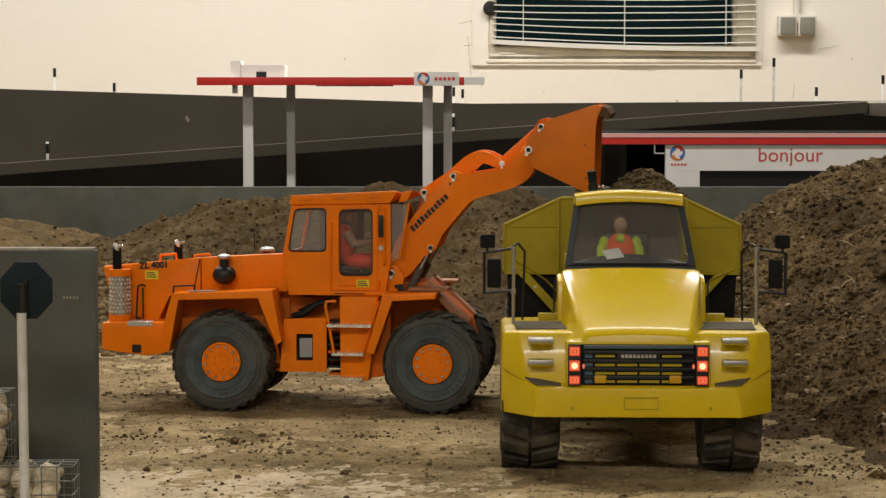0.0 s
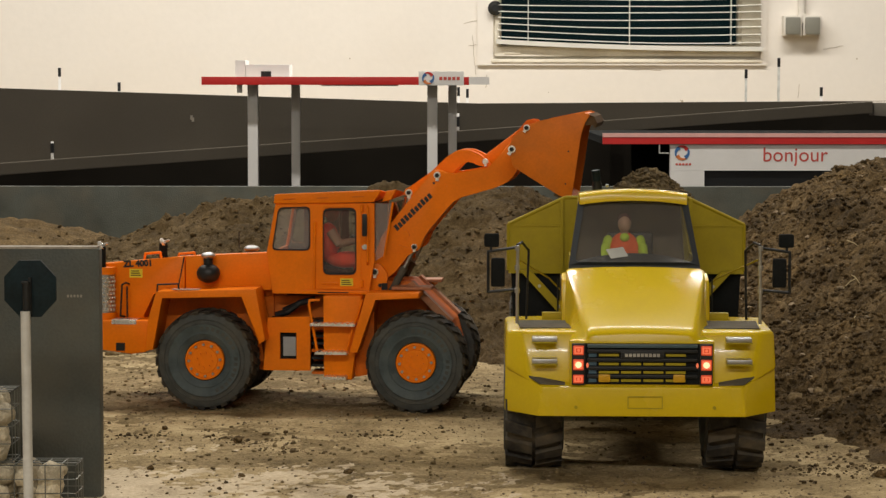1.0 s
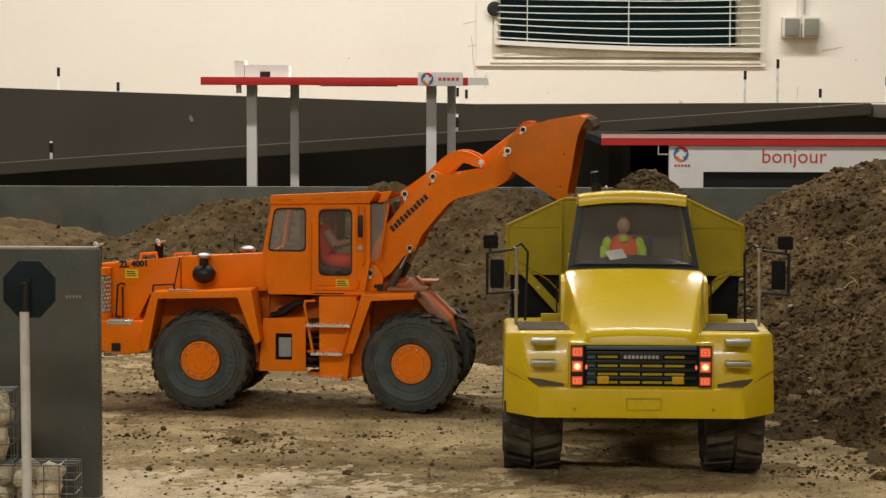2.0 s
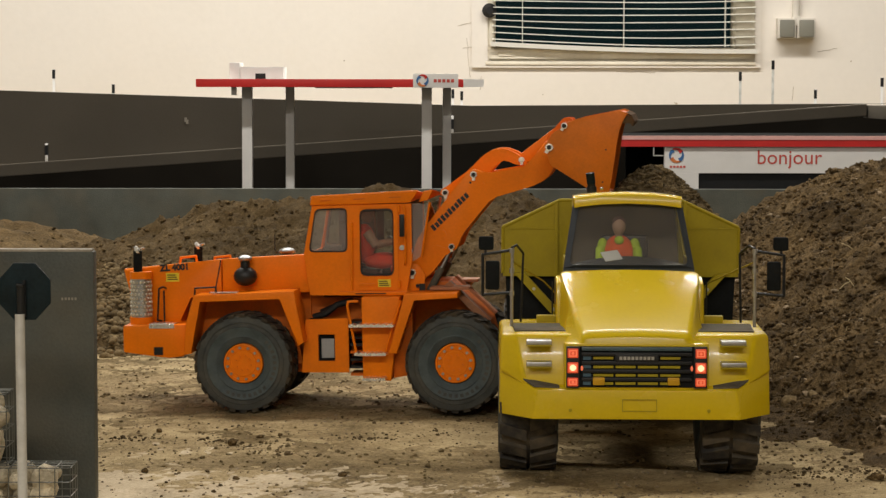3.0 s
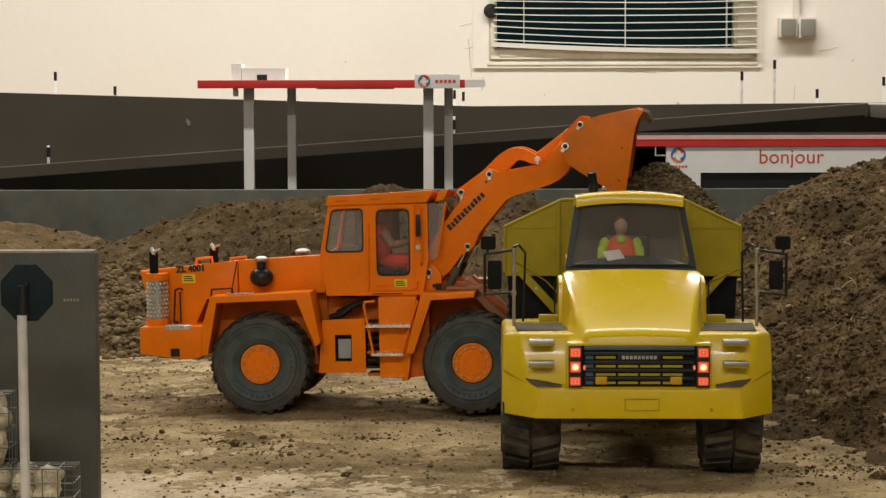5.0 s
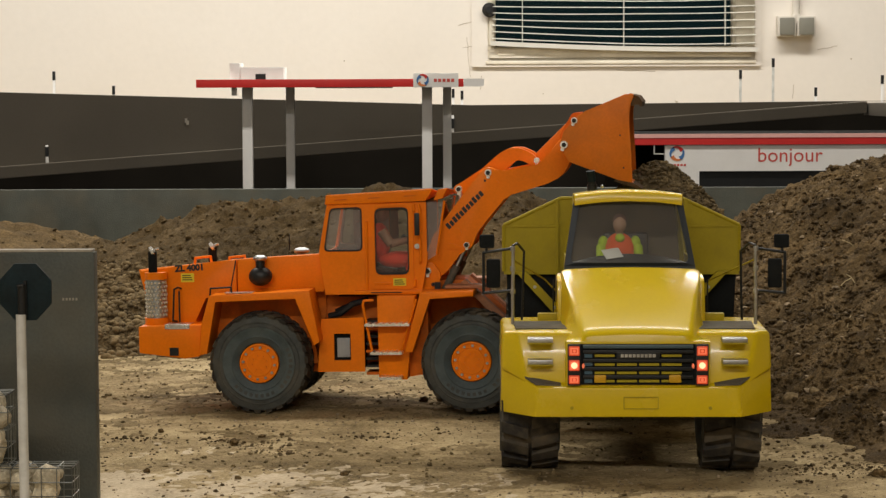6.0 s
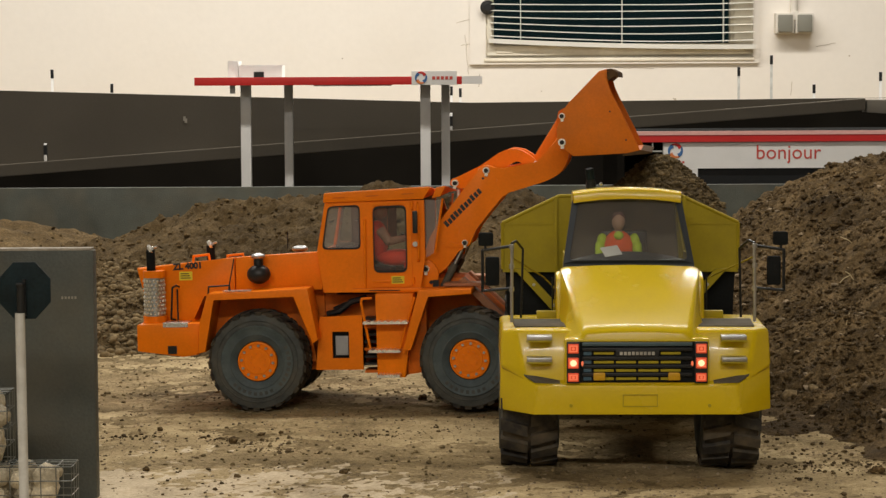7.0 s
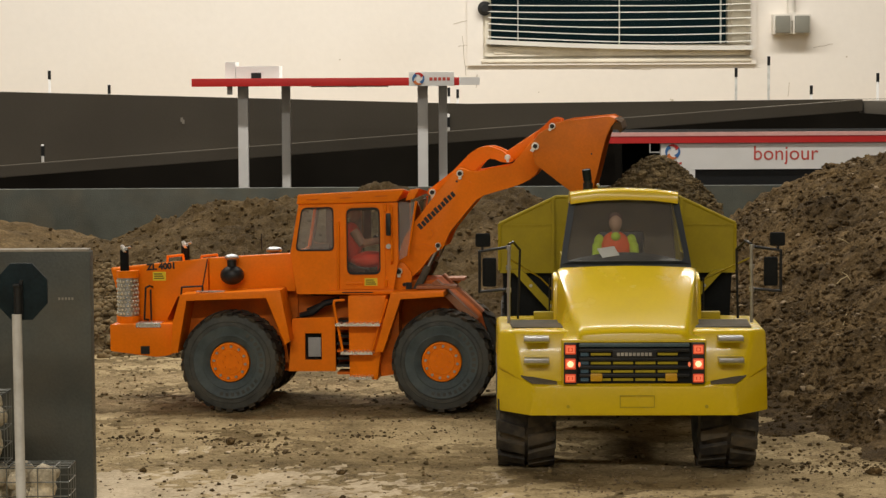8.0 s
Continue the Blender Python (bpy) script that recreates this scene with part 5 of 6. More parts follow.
    P("tilt_valve", lambda b: (box(b, 0.068, 0.074, -0.0475, -0.0462, 0.117, 0.127), rod(b, (0.0665, -0.046, 0.125), (0.0665, -0.049, 0.125), 0.0018)), BLACK)

    # boom: two arms, cross tube
    arm = [(0.0555, 0.1425), (0.066, 0.172), (0.078, 0.189), (0.1165, 0.2385), (0.1235, 0.2425), (0.136, 0.2375), (0.176, 0.2435), (0.1985, 0.2705), (0.2065, 0.2705), (0.2095, 0.262),
           (0.2065, 0.2440), (0.198, 0.2315), (0.184, 0.2245), (0.1425, 0.2125), (0.1285, 0.1965), (0.112, 0.1765), (0.1055, 0.1600), (0.096, 0.1575), (0.0815, 0.1385), (0.068, 0.1275), (0.0575, 0.1305)]
    for s in (-1, 1):
        lo, hi = sorted((s * 0.0405, s * 0.0285))
        a = P("boom_arm", lambda b: prism(b, rounded(arm, 0.004, 2), lo, hi, "y", 0.0007), ORANGE)
        y = s * 0.0405
        for px, pz in ((0.1008, 0.1640), CRANK_PIN, BUCKET_PIN):
            P("pin_core", lambda b: pin_core(b, px, pz, y - 0.0015), BLACK, parent=a)
        P("arm_pin", lambda b: pin(b, 0.1008, 0.1640, y - 0.0015, 0.0034), CHROME, parent=a)
        P("arm_pin", lambda b: pin(b, *CRANK_PIN, y - 0.0015, 0.0040), CHROME, parent=a)
        P("arm_pin", lambda b: pin(b, *BUCKET_PIN, y - 0.0015, 0.0044), CHROME, parent=a)
        P("boss", lambda b: rod(b, (0.0905, y, 0.176), (0.0905, y - 0.0012, 0.176), 0.0052, seg=18), ORANGE, parent=a)
        P("plug", lambda b: rod(b, (0.1325, y, 0.2265), (0.1325, y - 0.001, 0.2265), 0.0022, seg=12), ORANGE, parent=a)
        P("boss", lambda b: prism(b, rounded([(0.076, 0.1625), (0.0845, 0.166), (0.0985, 0.161), (0.098, 0.1595), (0.08, 0.1595)], 0.002), *sorted((y, y - 0.0012)), "y"), ORANGE, parent=a)
        P("print_dot", lambda b: rod(b, (0.1205, y, 0.2285), (0.1205, y - 0.0004, 0.2285), 0.0012, seg=8), INK, parent=a)
    P("cross_tube", lambda b: (rod(b, (0.118, -0.03, 0.204), (0.118, 0.03, 0.204), 0.010, seg=18), rod(b, (0.19, -0.03, 0.243), (0.19, 0.03, 0.243), 0.006, seg=14)), ORANGE_WORN)
    P("boom_web", lambda b: prism(b, [(0.098, 0.162), (0.112, 0.178), (0.1285, 0.198), (0.1425, 0.2145), (0.198, 0.2335), (0.196, 0.2365), (0.1405, 0.2185), (0.125, 0.2015), (0.109, 0.181), (0.094, 0.165)], -0.0283, 0.0283), ORANGE_WORN, smooth=False)
    # eleven plain marks along the arm where the maker's name stands
    d = Vector((0.0355, 0.0345)).normalized()
    nrm = Vector((-d.y, d.x))
    for k in range(11):
        c = Vector((0.0815, 0.1815)) + d * (k * 0.00465)
        h = 0.0036 if k in (0, 2, 3, 5, 8) else 0.0027
        q = [c + d * 0.0 - nrm * 0.0027, c + d * 0.0036 - nrm * 0.0027, c + d * 0.0040 + nrm * h, c + d * 0.0006 + nrm * h]
        P("lettering_bar", lambda b: prism(b, [tuple(v) for v in q], -0.0411, -0.0406), INK, smooth=False)
    P("tilt_cylinder", lambda b: (rod(b, (0.0915, 0, 0.150), (0.0925, 0, 0.190), 0.0055, seg=14), rod(b, (0.0925, 0, 0.190), (0.0932, 0, 0.217), 0.0030, seg=12), box(b, 0.083, 0.099, -0.012, 0.012, 0.186, 0.193, 0.001)), ORANGE_WORN)
    P("tilt_cylinder", lambda b: rod(b, (0.0935, -0.0262, 0.194), (0.0940, -0.0262, 0.217), 0.0018, seg=10), CHROME)

    # moving parts: crank, link, bucket, wheels
    cx, cz = CRANK_PIN
    crank_pts = [(0.0870, 0.2165), (0.0885, 0.2225), (0.0930, 0.2245), (0.116, 0.2395), (0.134, 0.2555), (0.1445, 0.2610), (0.156, 0.2608), (0.1675, 0.2555), (0.1785, 0.2445), (0.173, 0.2425),
                 (0.163, 0.2450), (0.157, 0.2490), (0.1490, 0.2480), (0.1410, 0.2400), (0.130, 0.228), (0.116, 0.2175), (0.0985, 0.2140)]
    crank = P("bell_crank", lambda b: [prism(b, [(x - cx, z - cz) for x, z in rounded(crank_pts, 0.003, 2)], y, y + 0.008, "y", 0.0006) for y in (-0.0265, 0.0185)], ORANGE)
    crank.location = (cx, 0, cz)
    P("pin_core", lambda b: pin_core(b, 0.093 - cx, 0.2192 - cz, -0.028), BLACK, parent=crank)
    P("crank_pin", lambda b: (pin(b, 0.093 - cx, 0.2192 - cz, -0.028, 0.0040), rod(b, (0.093 - cx, -0.026, 0.2192 - cz), (0.093 - cx, 0.026, 0.2192 - cz), 0.003)), CHROME, parent=crank)
    P("crank_pin", lambda b: pin(b, LINK_A[0] - cx, LINK_A[1] - cz, -0.028, 0.0034), CHROME, parent=crank)
    link = P("tilt_link", lambda b: prism(b, [(-0.004, -0.005), (0.0, -0.0058), (0.056, -0.0055), (0.061, 0), (0.056, 0.0055), (0.0, 0.0058), (-0.005, 0.003)], -0.018, 0.018, "y", 0.001), ORANGE)

    side = [(0.010, -0.0145), (0.0755, -0.0165), (0.0745, -0.012), (0.064, 0.015), (0.0545, 0.038), (0.0505, 0.048), (0.0485, 0.058), (0.0495, 0.0675), (0.0415, 0.0660), (0.027, 0.0532), (0.0095, 0.0378), (0.003, 0.030), (-0.0045, 0.012), (-0.004, -0.002)]
    path = [(0.051, 0.0672), (0.0415, 0.0640), (0.0275, 0.0515), (0.0105, 0.0362), (0.0035, 0.0285), (-0.0040, 0.012), (-0.0035, -0.002), (0.010, -0.0140), (0.040, -0.0150), (0.076, -0.0162)]

    def shell(b, y0=-0.0905, y1=0.0905, t=0.0022):
        inner = []
        for i, p in enumerate(path):
            a, c = Vector(path[max(0, i - 1)]), Vector(path[min(len(path) - 1, i + 1)])
            dd = (c - a).normalized()
            inner.append(tuple(Vector(p) + Vector((-dd.y, dd.x)) * t))
        loop = path + inner[::-1]
        prism(b, loop, y0, y1)
    bucket = P("bucket", shell, ORANGE_WORN, "scraped orange loading bucket")
    bucket.location = (BUCKET_PIN[0], 0, BUCKET_PIN[1])
    for s in (-1, 1):
        P("side_plate", lambda b: prism(b, side, *sorted((s * 0.0930, s * 0.0906)), "y", 0.0004), ORANGE_BUCKET, parent=bucket)
        P("side_dot", lambda b: [rod(b, (x, s * 0.0930, z), (x, s * 0.0934, z), 0.0009, seg=8) for x, z in ((0.049, 0.026), (0.0625, -0.003))], INK, parent=bucket)
        P("ear", lambda b: prism(b, rounded([(-0.010, 0.004), (-0.005, 0.030), (0.004, 0.034), (0.008, 0.0), (0.0, -0.007)], 0.003), *sorted((s * 0.027, s * 0.021))), ORANGE_WORN, parent=bucket)
    for px, pz in ((0, 0), LINK_B):
        P("pin_core", lambda b: pin_core(b, px, pz, -0.0940), BLACK, parent=bucket)
    P("link_pin", lambda b: pin(b, LINK_B[0], LINK_B[1], -0.0940, 0.0036), CHROME, parent=bucket)
    P("bucket_pin", lambda b: pin(b, 0.0, 0.0, -0.0940, 0.0044), CHROME, parent=bucket)
    P("cutting_edge", lambda b: prism(b, [(0.058, -0.0185), (0.0865, -0.0180), (0.0865, -0.0168), (0.076, -0.0140), (0.058, -0.0166)], -0.0935, 0.0935), EDGE_STEEL, "worn brown steel edge", parent=bucket, smooth=False)
    P("top_lip", lambda b: prism(b, [(0.047, 0.0672), (0.0535, 0.0676), (0.0595, 0.0636), (0.0598, 0.0585), (0.0560, 0.0600), (0.0500, 0.0560), (0.0485, 0.0600)], -0.0905, 0.0905), EDGE_STEEL, parent=bucket, smooth=False)
    rng = np.random.default_rng(31)
    n = 420
    dx, dy = rng.uniform(0.004, 0.066, n), rng.uniform(-0.088, 0.088, n)
    crust = lumps("bucket_soil", np.stack([dx, dy, np.interp(dx, [0.004, 0.012, 0.066], [-0.003, -0.0115, -0.0138])], -1), 0.0008 + 0.0026 * rng.random(n) ** 3, SOIL, 32)
    crust.parent = bucket
    crust["label"] = "damp soil stuck inside the bucket"
    wheels = []
    for u in (-0.107, 0.107):
        for s in (-1, 1):
            wheels.append(wheel(L, u, s * 0.0625, 0.0505, 0.0515, 0.045, 0.0200, s, ORANGE))
    return L, crank, link, bucket, wheels


# ---- truck ----
def mound_z(x, y):
    """The mound on the load, in the truck's space."""
    u, v = x - 0.0415, y - 0.39
    k = np.where(u < 0, 0.85, 0.74)
    z = 0.2525 - np.sqrt((k * u) ** 2 + (0.5 * v) ** 2 + 0.006 ** 2) + 0.006
    z = np.minimum(z, 0.199 + (0.107 - x) * 2)
    return np.maximum(z, 0.135) + 0.007 * fbm(x, y, 20, 3, 91) + 0.005 * fbm(x, y, 75, 3, 95)


def truck():
    T = thing("dump_truck", "glossy yellow model dump truck, loaded with soil, lamps lit", "dump truck", pose(0.168 * 0.981, 2.0 * 0.981, 0, 0, 0, -1.7) @ Matrix.Diagonal((1.0026, 0.981, 0.981, 1)))

    def P(name, build, m, label="", parent=None, **kw):
        bm = bmesh.new()
        build(bm)
        return part(name, bm, m, parent or T, label, **kw)

    # bumper: wide lower band whose ends sweep back
    def bumper_build(b):
        ring = lambda z, f: [(-0.0865 * f, -0.070), (0.0865 * f, -0.070), (0.1145, -0.035), (0.1155, 0.015), (-0.1155, 0.015), (-0.1145, -0.035)]
        lo = [(x, y, 0.0515) for x, y in ring(0, 1)]
        top = ((-0.083, -0.0685, 0.0765), (0.083, -0.0685, 0.0765), (0.1135, -0.034, 0.0915), (0.1150, 0.015, 0.0935), (-0.1150, 0.015, 0.0935), (-0.1135, -0.034, 0.0915))
        skin(b, [lo, list(top)])
        bmesh.ops.bevel(b, geom=list(b.edges), offset=0.002, segments=2, profile=0.6, affect="EDGES")
    bp = P("bumper", bumper_build, YELLOW)
    P("bumper_plate", lambda b: plate(b, [(-0.012, 0.0585), (0.017, 0.0585), (0.017, 0.0690), (-0.012, 0.0690)], [[(-0.0114, 0.0591), (0.0164, 0.0591), (0.0164, 0.0684), (-0.0114, 0.0684)]], -0.0704, -0.0699), YELLOW_DARK, parent=bp, smooth=False)
    for x in (-0.055, 0.060):
        P("bolt", lambda b: rod(b, (x, -0.0698, 0.0595), (x, -0.0712, 0.0595), 0.0014, seg=10), YELLOW_DARK, parent=bp)
    for s in (-1, 1):
        # fender with its two steps and mat
        def fend(b):
            base = [(s * 0.048, -0.0620, 0.0745), (s * 0.0920, -0.0590, 0.0770), (s * 0.1140, -0.0400, 0.0890), (s * 0.1160, 0.088, 0.0890), (s * 0.048, 0.088, 0.0745)]
            top = [(s * 0.050, -0.0480, 0.1225), (s * 0.1020, -0.0440, 0.1225), (s * 0.1130, -0.0300, 0.1210), (s * 0.1150, 0.088, 0.1210), (s * 0.050, 0.088, 0.1225)]
            skin(b, [base, top])
            bmesh.ops.bevel(b, geom=list(b.edges), offset=0.0035, segments=3, profile=0.5, affect="EDGES")
        f = P("front_fender", fend, YELLOW)
        for z, y in ((0.1165, -0.0530), (0.0985, -0.0585)):
            P("step_bar", lambda b: (box(b, *sorted((s * 0.0705, s * 0.0915)), y - 0.008, y + 0.006, z - 0.0024, z + 0.0016, 0.0008)), STEEL, "grey step bar", parent=f)
            P("step_lip", lambda b: box(b, *sorted((s * 0.0700, s * 0.0920)), y - 0.0088, y - 0.0078, z - 0.0034, z - 0.0022), YELLOW_DARK, parent=f, smooth=False)
        P("fender_mat", lambda b: prism(b, [(s * 0.054, -0.028), (s * 0.101, -0.028), (s * 0.104, 0.034), (s * 0.054, 0.034)], 0.1215, 0.1232, "z"), GREY_MAT, parent=f, smooth=False)
        P("bumper_mat", lambda b: skin(b, [[(s * 0.064, -0.0655, 0.0775), (s * 0.085, -0.0655, 0.0785), (s * 0.0975, -0.0520, 0.0850), (s * 0.064, -0.0565, 0.0790)], [(s * 0.064, -0.0655, 0.0790), (s * 0.085, -0.0655, 0.0800), (s * 0.0975, -0.0520, 0.0865), (s * 0.064, -0.0565, 0.0805)]]), GREY_MAT, parent=bp, smooth=False)
        P("tool_bracket", lambda b: box(b, *sorted((s * 0.062, s * 0.082)), 0.050, 0.058, 0.121, 0.1285, 0.001), YELLOW_DARK)
    # nose with grille and lamps
    def nose_build(b):
        ring = [(-0.060, 0.0770), (0.060, 0.0770), (0.060, 0.1165), (-0.060, 0.1165)]
        skin(b, [[(x, -0.0665, z) for x, z in ring], [(x * 1.02, 0.03, z) for x, z in ring]])
        bmesh.ops.bevel(b, geom=list(b.edges), offset=0.0022, segments=2, profile=0.6, affect="EDGES")
    nose = P("nose", nose_build, YELLOW)
    gr = P("grille", lambda b: box(b, -0.0580, 0.0580, -0.0680, -0.0664, 0.0790, 0.1140, 0.0006), BLACK_MATT)
    for z in (0.1075, 0.1000, 0.0930, 0.0860):
        P("grille_bar", lambda b: box(b, -0.0455, 0.0455, -0.0712, -0.0681, z - 0.0014, z + 0.0016, 0.0006), BLACK, parent=gr)
    P("grille_bar", lambda b: box(b, -0.0455, 0.0455, -0.0712, -0.0681, 0.1105, 0.1135, 0.0006), mat("blue_grey_bar", (0.05, 0.085, 0.10), 0.35, var=0.2, scale=60), parent=gr)
    for z in (0.1042, 0.0966, 0.0895, 0.0825):
        for k in range(4):
            x0 = -0.036 + k * 0.0185
            if z > 0.10 and k in (1, 2):
                continue
            P("grille_insert", lambda b: box(b, x0, x0 + 0.0165, -0.0692, -0.0681, z - 0.0011, z + 0.0010), YELLOW_DARK, parent=gr, smooth=False)
    for z in (0.1040, 0.0968, 0.0897, 0.0826):
        P("grille_end", lambda b: box(b, -0.0445, -0.0380, -0.0696, -0.0681, z - 0.0015, z + 0.0015), mat("blue_end", (0.04, 0.09, 0.13), 0.35, var=0.2), parent=gr, smooth=False)
    for k in range(9):
        x = -0.0145 + k * 0.0033
        P("lettering_bar", lambda b: box(b, x, x + 0.0024, -0.0722, -0.0718, 0.1030, 0.1058), STEEL, parent=gr, smooth=False)
    P("name_plate", lambda b: box(b, -0.0180, 0.0180, -0.0718, -0.0690, 0.1012, 0.1078, 0.0005), BLACK, parent=gr)
    for x in (-0.0315, 0.0305):
        P("fog_lamp", lambda b: box(b, x - 0.0050, x + 0.0050, -0.0722, -0.0690, 0.0812, 0.0880, 0.0012), AMBER, parent=gr)
    for s in (-1, 1):
        hl = P("lamp_housing", lambda b: box(b, *sorted((s * 0.0475, s * 0.0585)), -0.0700, -0.0664, 0.0785, 0.1140, 0.0008), BLACK)
        for z, m, h in ((0.1083, RED_LAMP, 0.0040), (0.0960, HOT_LAMP, 0.0046), (0.0838, RED_LAMP, 0.0036)):
            P("lamp", lambda b: box(b, *sorted((s * 0.0486, s * 0.0575)), -0.0712, -0.0701, z - h, z + h, 0.0008), RED_LENS, "lit red lamp", parent=hl)
            P("reflector", lambda b: plate(b, [(s * 0.0530 - 0.0034, z - h + 0.0012), (s * 0.0530 + 0.0034, z - h + 0.0012), (s * 0.0530 + 0.0034, z + h - 0.0012), (s * 0.0530 - 0.0034, z + h - 0.0012)], [[(s * 0.0530 - 0.0022, z - h + 0.0022), (s * 0.0530 + 0.0022, z - h + 0.0022), (s * 0.0530 + 0.0022, z + h - 0.0022), (s * 0.0530 - 0.0022, z + h - 0.0022)]], -0.0716, -0.0712), RED_LAMP, parent=hl, smooth=False)
            P("bulb", lambda b: rod(b, (s * 0.0530, -0.0712, z), (s * 0.0530, -0.0719, z), 0.0027 if m is HOT_LAMP else 0.0012, seg=14), HOT_LAMP if m is HOT_LAMP else RED_LAMP, parent=hl)
        # Small added glowing ball for the red glow spot at the inner edge.
        P("lamp", lambda b: ball(b, (s * 0.0455, -0.0705, 0.0955), 0.0019, (0.6, 0.7, 1.2), 10, 6), RED_LAMP, parent=hl)
    # hood
    def hood_build(b):
        rings = []
        for y, wt, zt, wb, zb in ((-0.0660, 0.0420, 0.1195, 0.0550, 0.1145), (-0.0640, 0.0450, 0.1225, 0.0570, 0.1148), (-0.0560, 0.0462, 0.1270, 0.0585, 0.1150), (0.0, 0.0535, 0.1490, 0.0615, 0.115), (0.0520, 0.0600, 0.1665, 0.0630, 0.115), (0.0620, 0.0605, 0.1675, 0.0630, 0.115)):
            r = 0.005
            rings.append([(-wb, y, zb), (-(wt + (wb - wt) * 0.12) - 0.0005, y, zt - r * 1.3), (-wt - 0.0002, y, zt - r * 0.35), (-wt + r * 0.8, y, zt), (-wt * 0.45, y, zt + 0.0012), (0, y, zt + 0.0016), (wt * 0.45, y, zt + 0.0012),
                          (wt - r * 0.8, y, zt), (wt + 0.0002, y, zt - r * 0.35), (wt + (wb - wt) * 0.12 + 0.0005, y, zt - r * 1.3), (wb, y, zb)])
        skin(b, rings)
    P("hood", hood_build, YELLOW, angle=50)
    for s in (-1, 1):
        P("cab_shoulder", lambda b: prism(b, [(0.040, 0.115), (0.125, 0.115), (0.125, 0.158), (0.072, 0.163), (0.050, 0.158)], *sorted((s * 0.0585, s * 0.0650)), "x", 0.003), YELLOW)
        P("side_vent", lambda b: box(b, *sorted((s * 0.0652, s * 0.0645)), 0.060, 0.105, 0.138, 0.158), BLACK, smooth=False)
    # cab shell
    scr = [(-0.0590, 0.1675), (0.0590, 0.1675), (0.0484, 0.2315), (-0.0484, 0.2315)]
    hole = [(-0.0530, 0.1752), (0.0530, 0.1752), (0.0432, 0.2275), (-0.0432, 0.2275)]

    def lean(ob):
        for v in ob.data.vertices:
            v.co.y += 0.062 + (v.co.z - 0.1685) * 0.62
            v.co.z += 0.0035 * (v.co.x / 0.055) ** 2 * (-1 if v.co.z < 0.19 else -0.6)
            v.co.y += 0.008 * (v.co.x / 0.055) ** 2
    sf = P("screen_frame", lambda b: (plate(b, rounded(scr, 0.006, 4), [rounded(hole, 0.006, 4)], -0.0025, 0.002)), mat("slate_frame", (0.022, 0.028, 0.036), 0.45, var=0.1), "dark slate windscreen surround", smooth=False)
    lean(sf)
    gl = P("windscreen", lambda b: prism(b, rounded(hole, 0.006, 4), -0.0005, 0.0003), SCREEN, "clear windscreen", smooth=False)
    lean(gl)
    gl.visible_shadow = False
    P("cab_roof", lambda b: skin(b, [[(x * w, y, z + dz - 0.0040 * abs(x) ** 2.2) for x in (-1, -0.85, -0.5, 0, 0.5, 0.85, 1)] + [(x * w, y, z - 0.004 - 0.0040 * abs(x) ** 2.2) for x in (1, 0.85, 0.5, 0, -0.5, -0.85, -1)]
                                     for y, w, z, dz in ((0.0955, 0.0478, 0.2312, 0.0030), (0.0975, 0.0484, 0.2322, 0.0044), (0.1050, 0.0486, 0.2328, 0.0046), (0.160, 0.0480, 0.2310, 0.0046), (0.1660, 0.0475, 0.2285, 0.004))]), YELLOW, angle=50)
    def setx(v, s):
        v.co.x += s * 0.0095 * min(1.0, max(0.0, (0.2285 - v.co.z) / 0.058))
    for s in (-1, 1):
        P("cab_side", lambda b: plate(b, [(0.0735, 0.168), (0.165, 0.115), (0.165, 0.230), (0.1095, 0.230)], [[(0.084, 0.176), (0.150, 0.176), (0.150, 0.222), (0.110, 0.222)]], *sorted((s * 0.0480, s * 0.0455)), "x") and [setx(v, s) for v in b.verts], YELLOW_DARK, smooth=False)
        g = P("side_window", lambda b: prism(b, [(0.084, 0.176), (0.150, 0.176), (0.150, 0.222), (0.110, 0.222)], *sorted((s * 0.0470, s * 0.0466)), "x") and [setx(v, s) for v in b.verts], CLEAR, smooth=False)
        g.visible_shadow = False
    P("cab_back", lambda b: prism(b, [(-0.0570, 0.115), (0.0570, 0.115), (0.0470, 0.230), (-0.0470, 0.230)], 0.163, 0.1655), CAB_DARK, smooth=False)
    P("cab_floor", lambda b: box(b, -0.050, 0.050, 0.064, 0.163, 0.150, 0.153), BLACK_MATT, smooth=False)
    P("dashboard", lambda b: skin(b, [[(x, 0.070 + 0.006 * (x / 0.05) ** 2, 0.153), (x, 0.0715 + 0.006 * (x / 0.05) ** 2, 0.1715), (x, 0.088, 0.1795 - 3.0 * x * x), (x, 0.100, 0.1770 - 3.0 * x * x), (x, 0.102, 0.153)] for x in np.linspace(-0.053, 0.053, 13)]), DASH, "blue-grey dashboard")
    pa = P("paper", lambda b: box(b, -0.0085, 0.0085, -0.006, 0.006, 0, 0.0005), PAPER, "white paper on the dashboard", smooth=False)
    pa.matrix_basis = pose(-0.0150, 0.0820, 0.1800, 40, -6, 24)
    P("seat", lambda b: (box(b, -0.022, 0.020, 0.128, 0.140, 0.155, 0.196, 0.004), box(b, -0.022, 0.020, 0.105, 0.135, 0.155, 0.168, 0.003)), BLACK)
    fig = bmesh.new()
    x0 = -0.007
    ball(fig, (x0, 0.118, 0.180), 0.0118, (1.2, 0.8, 1.45))
    n1 = len(fig.faces)
    for s in (-1, 1):
        ball(fig, (x0 + s * 0.0145, 0.119, 0.1865), 0.0054, (0.9, 0.9, 1.4))
        rod(fig, (x0 + s * 0.0165, 0.117, 0.184), (x0 + s * 0.0175, 0.106, 0.170), 0.0045, 0.004)
    ball(fig, (x0, 0.1100, 0.1925), 0.0040, (1.1, 0.8, 1.0))
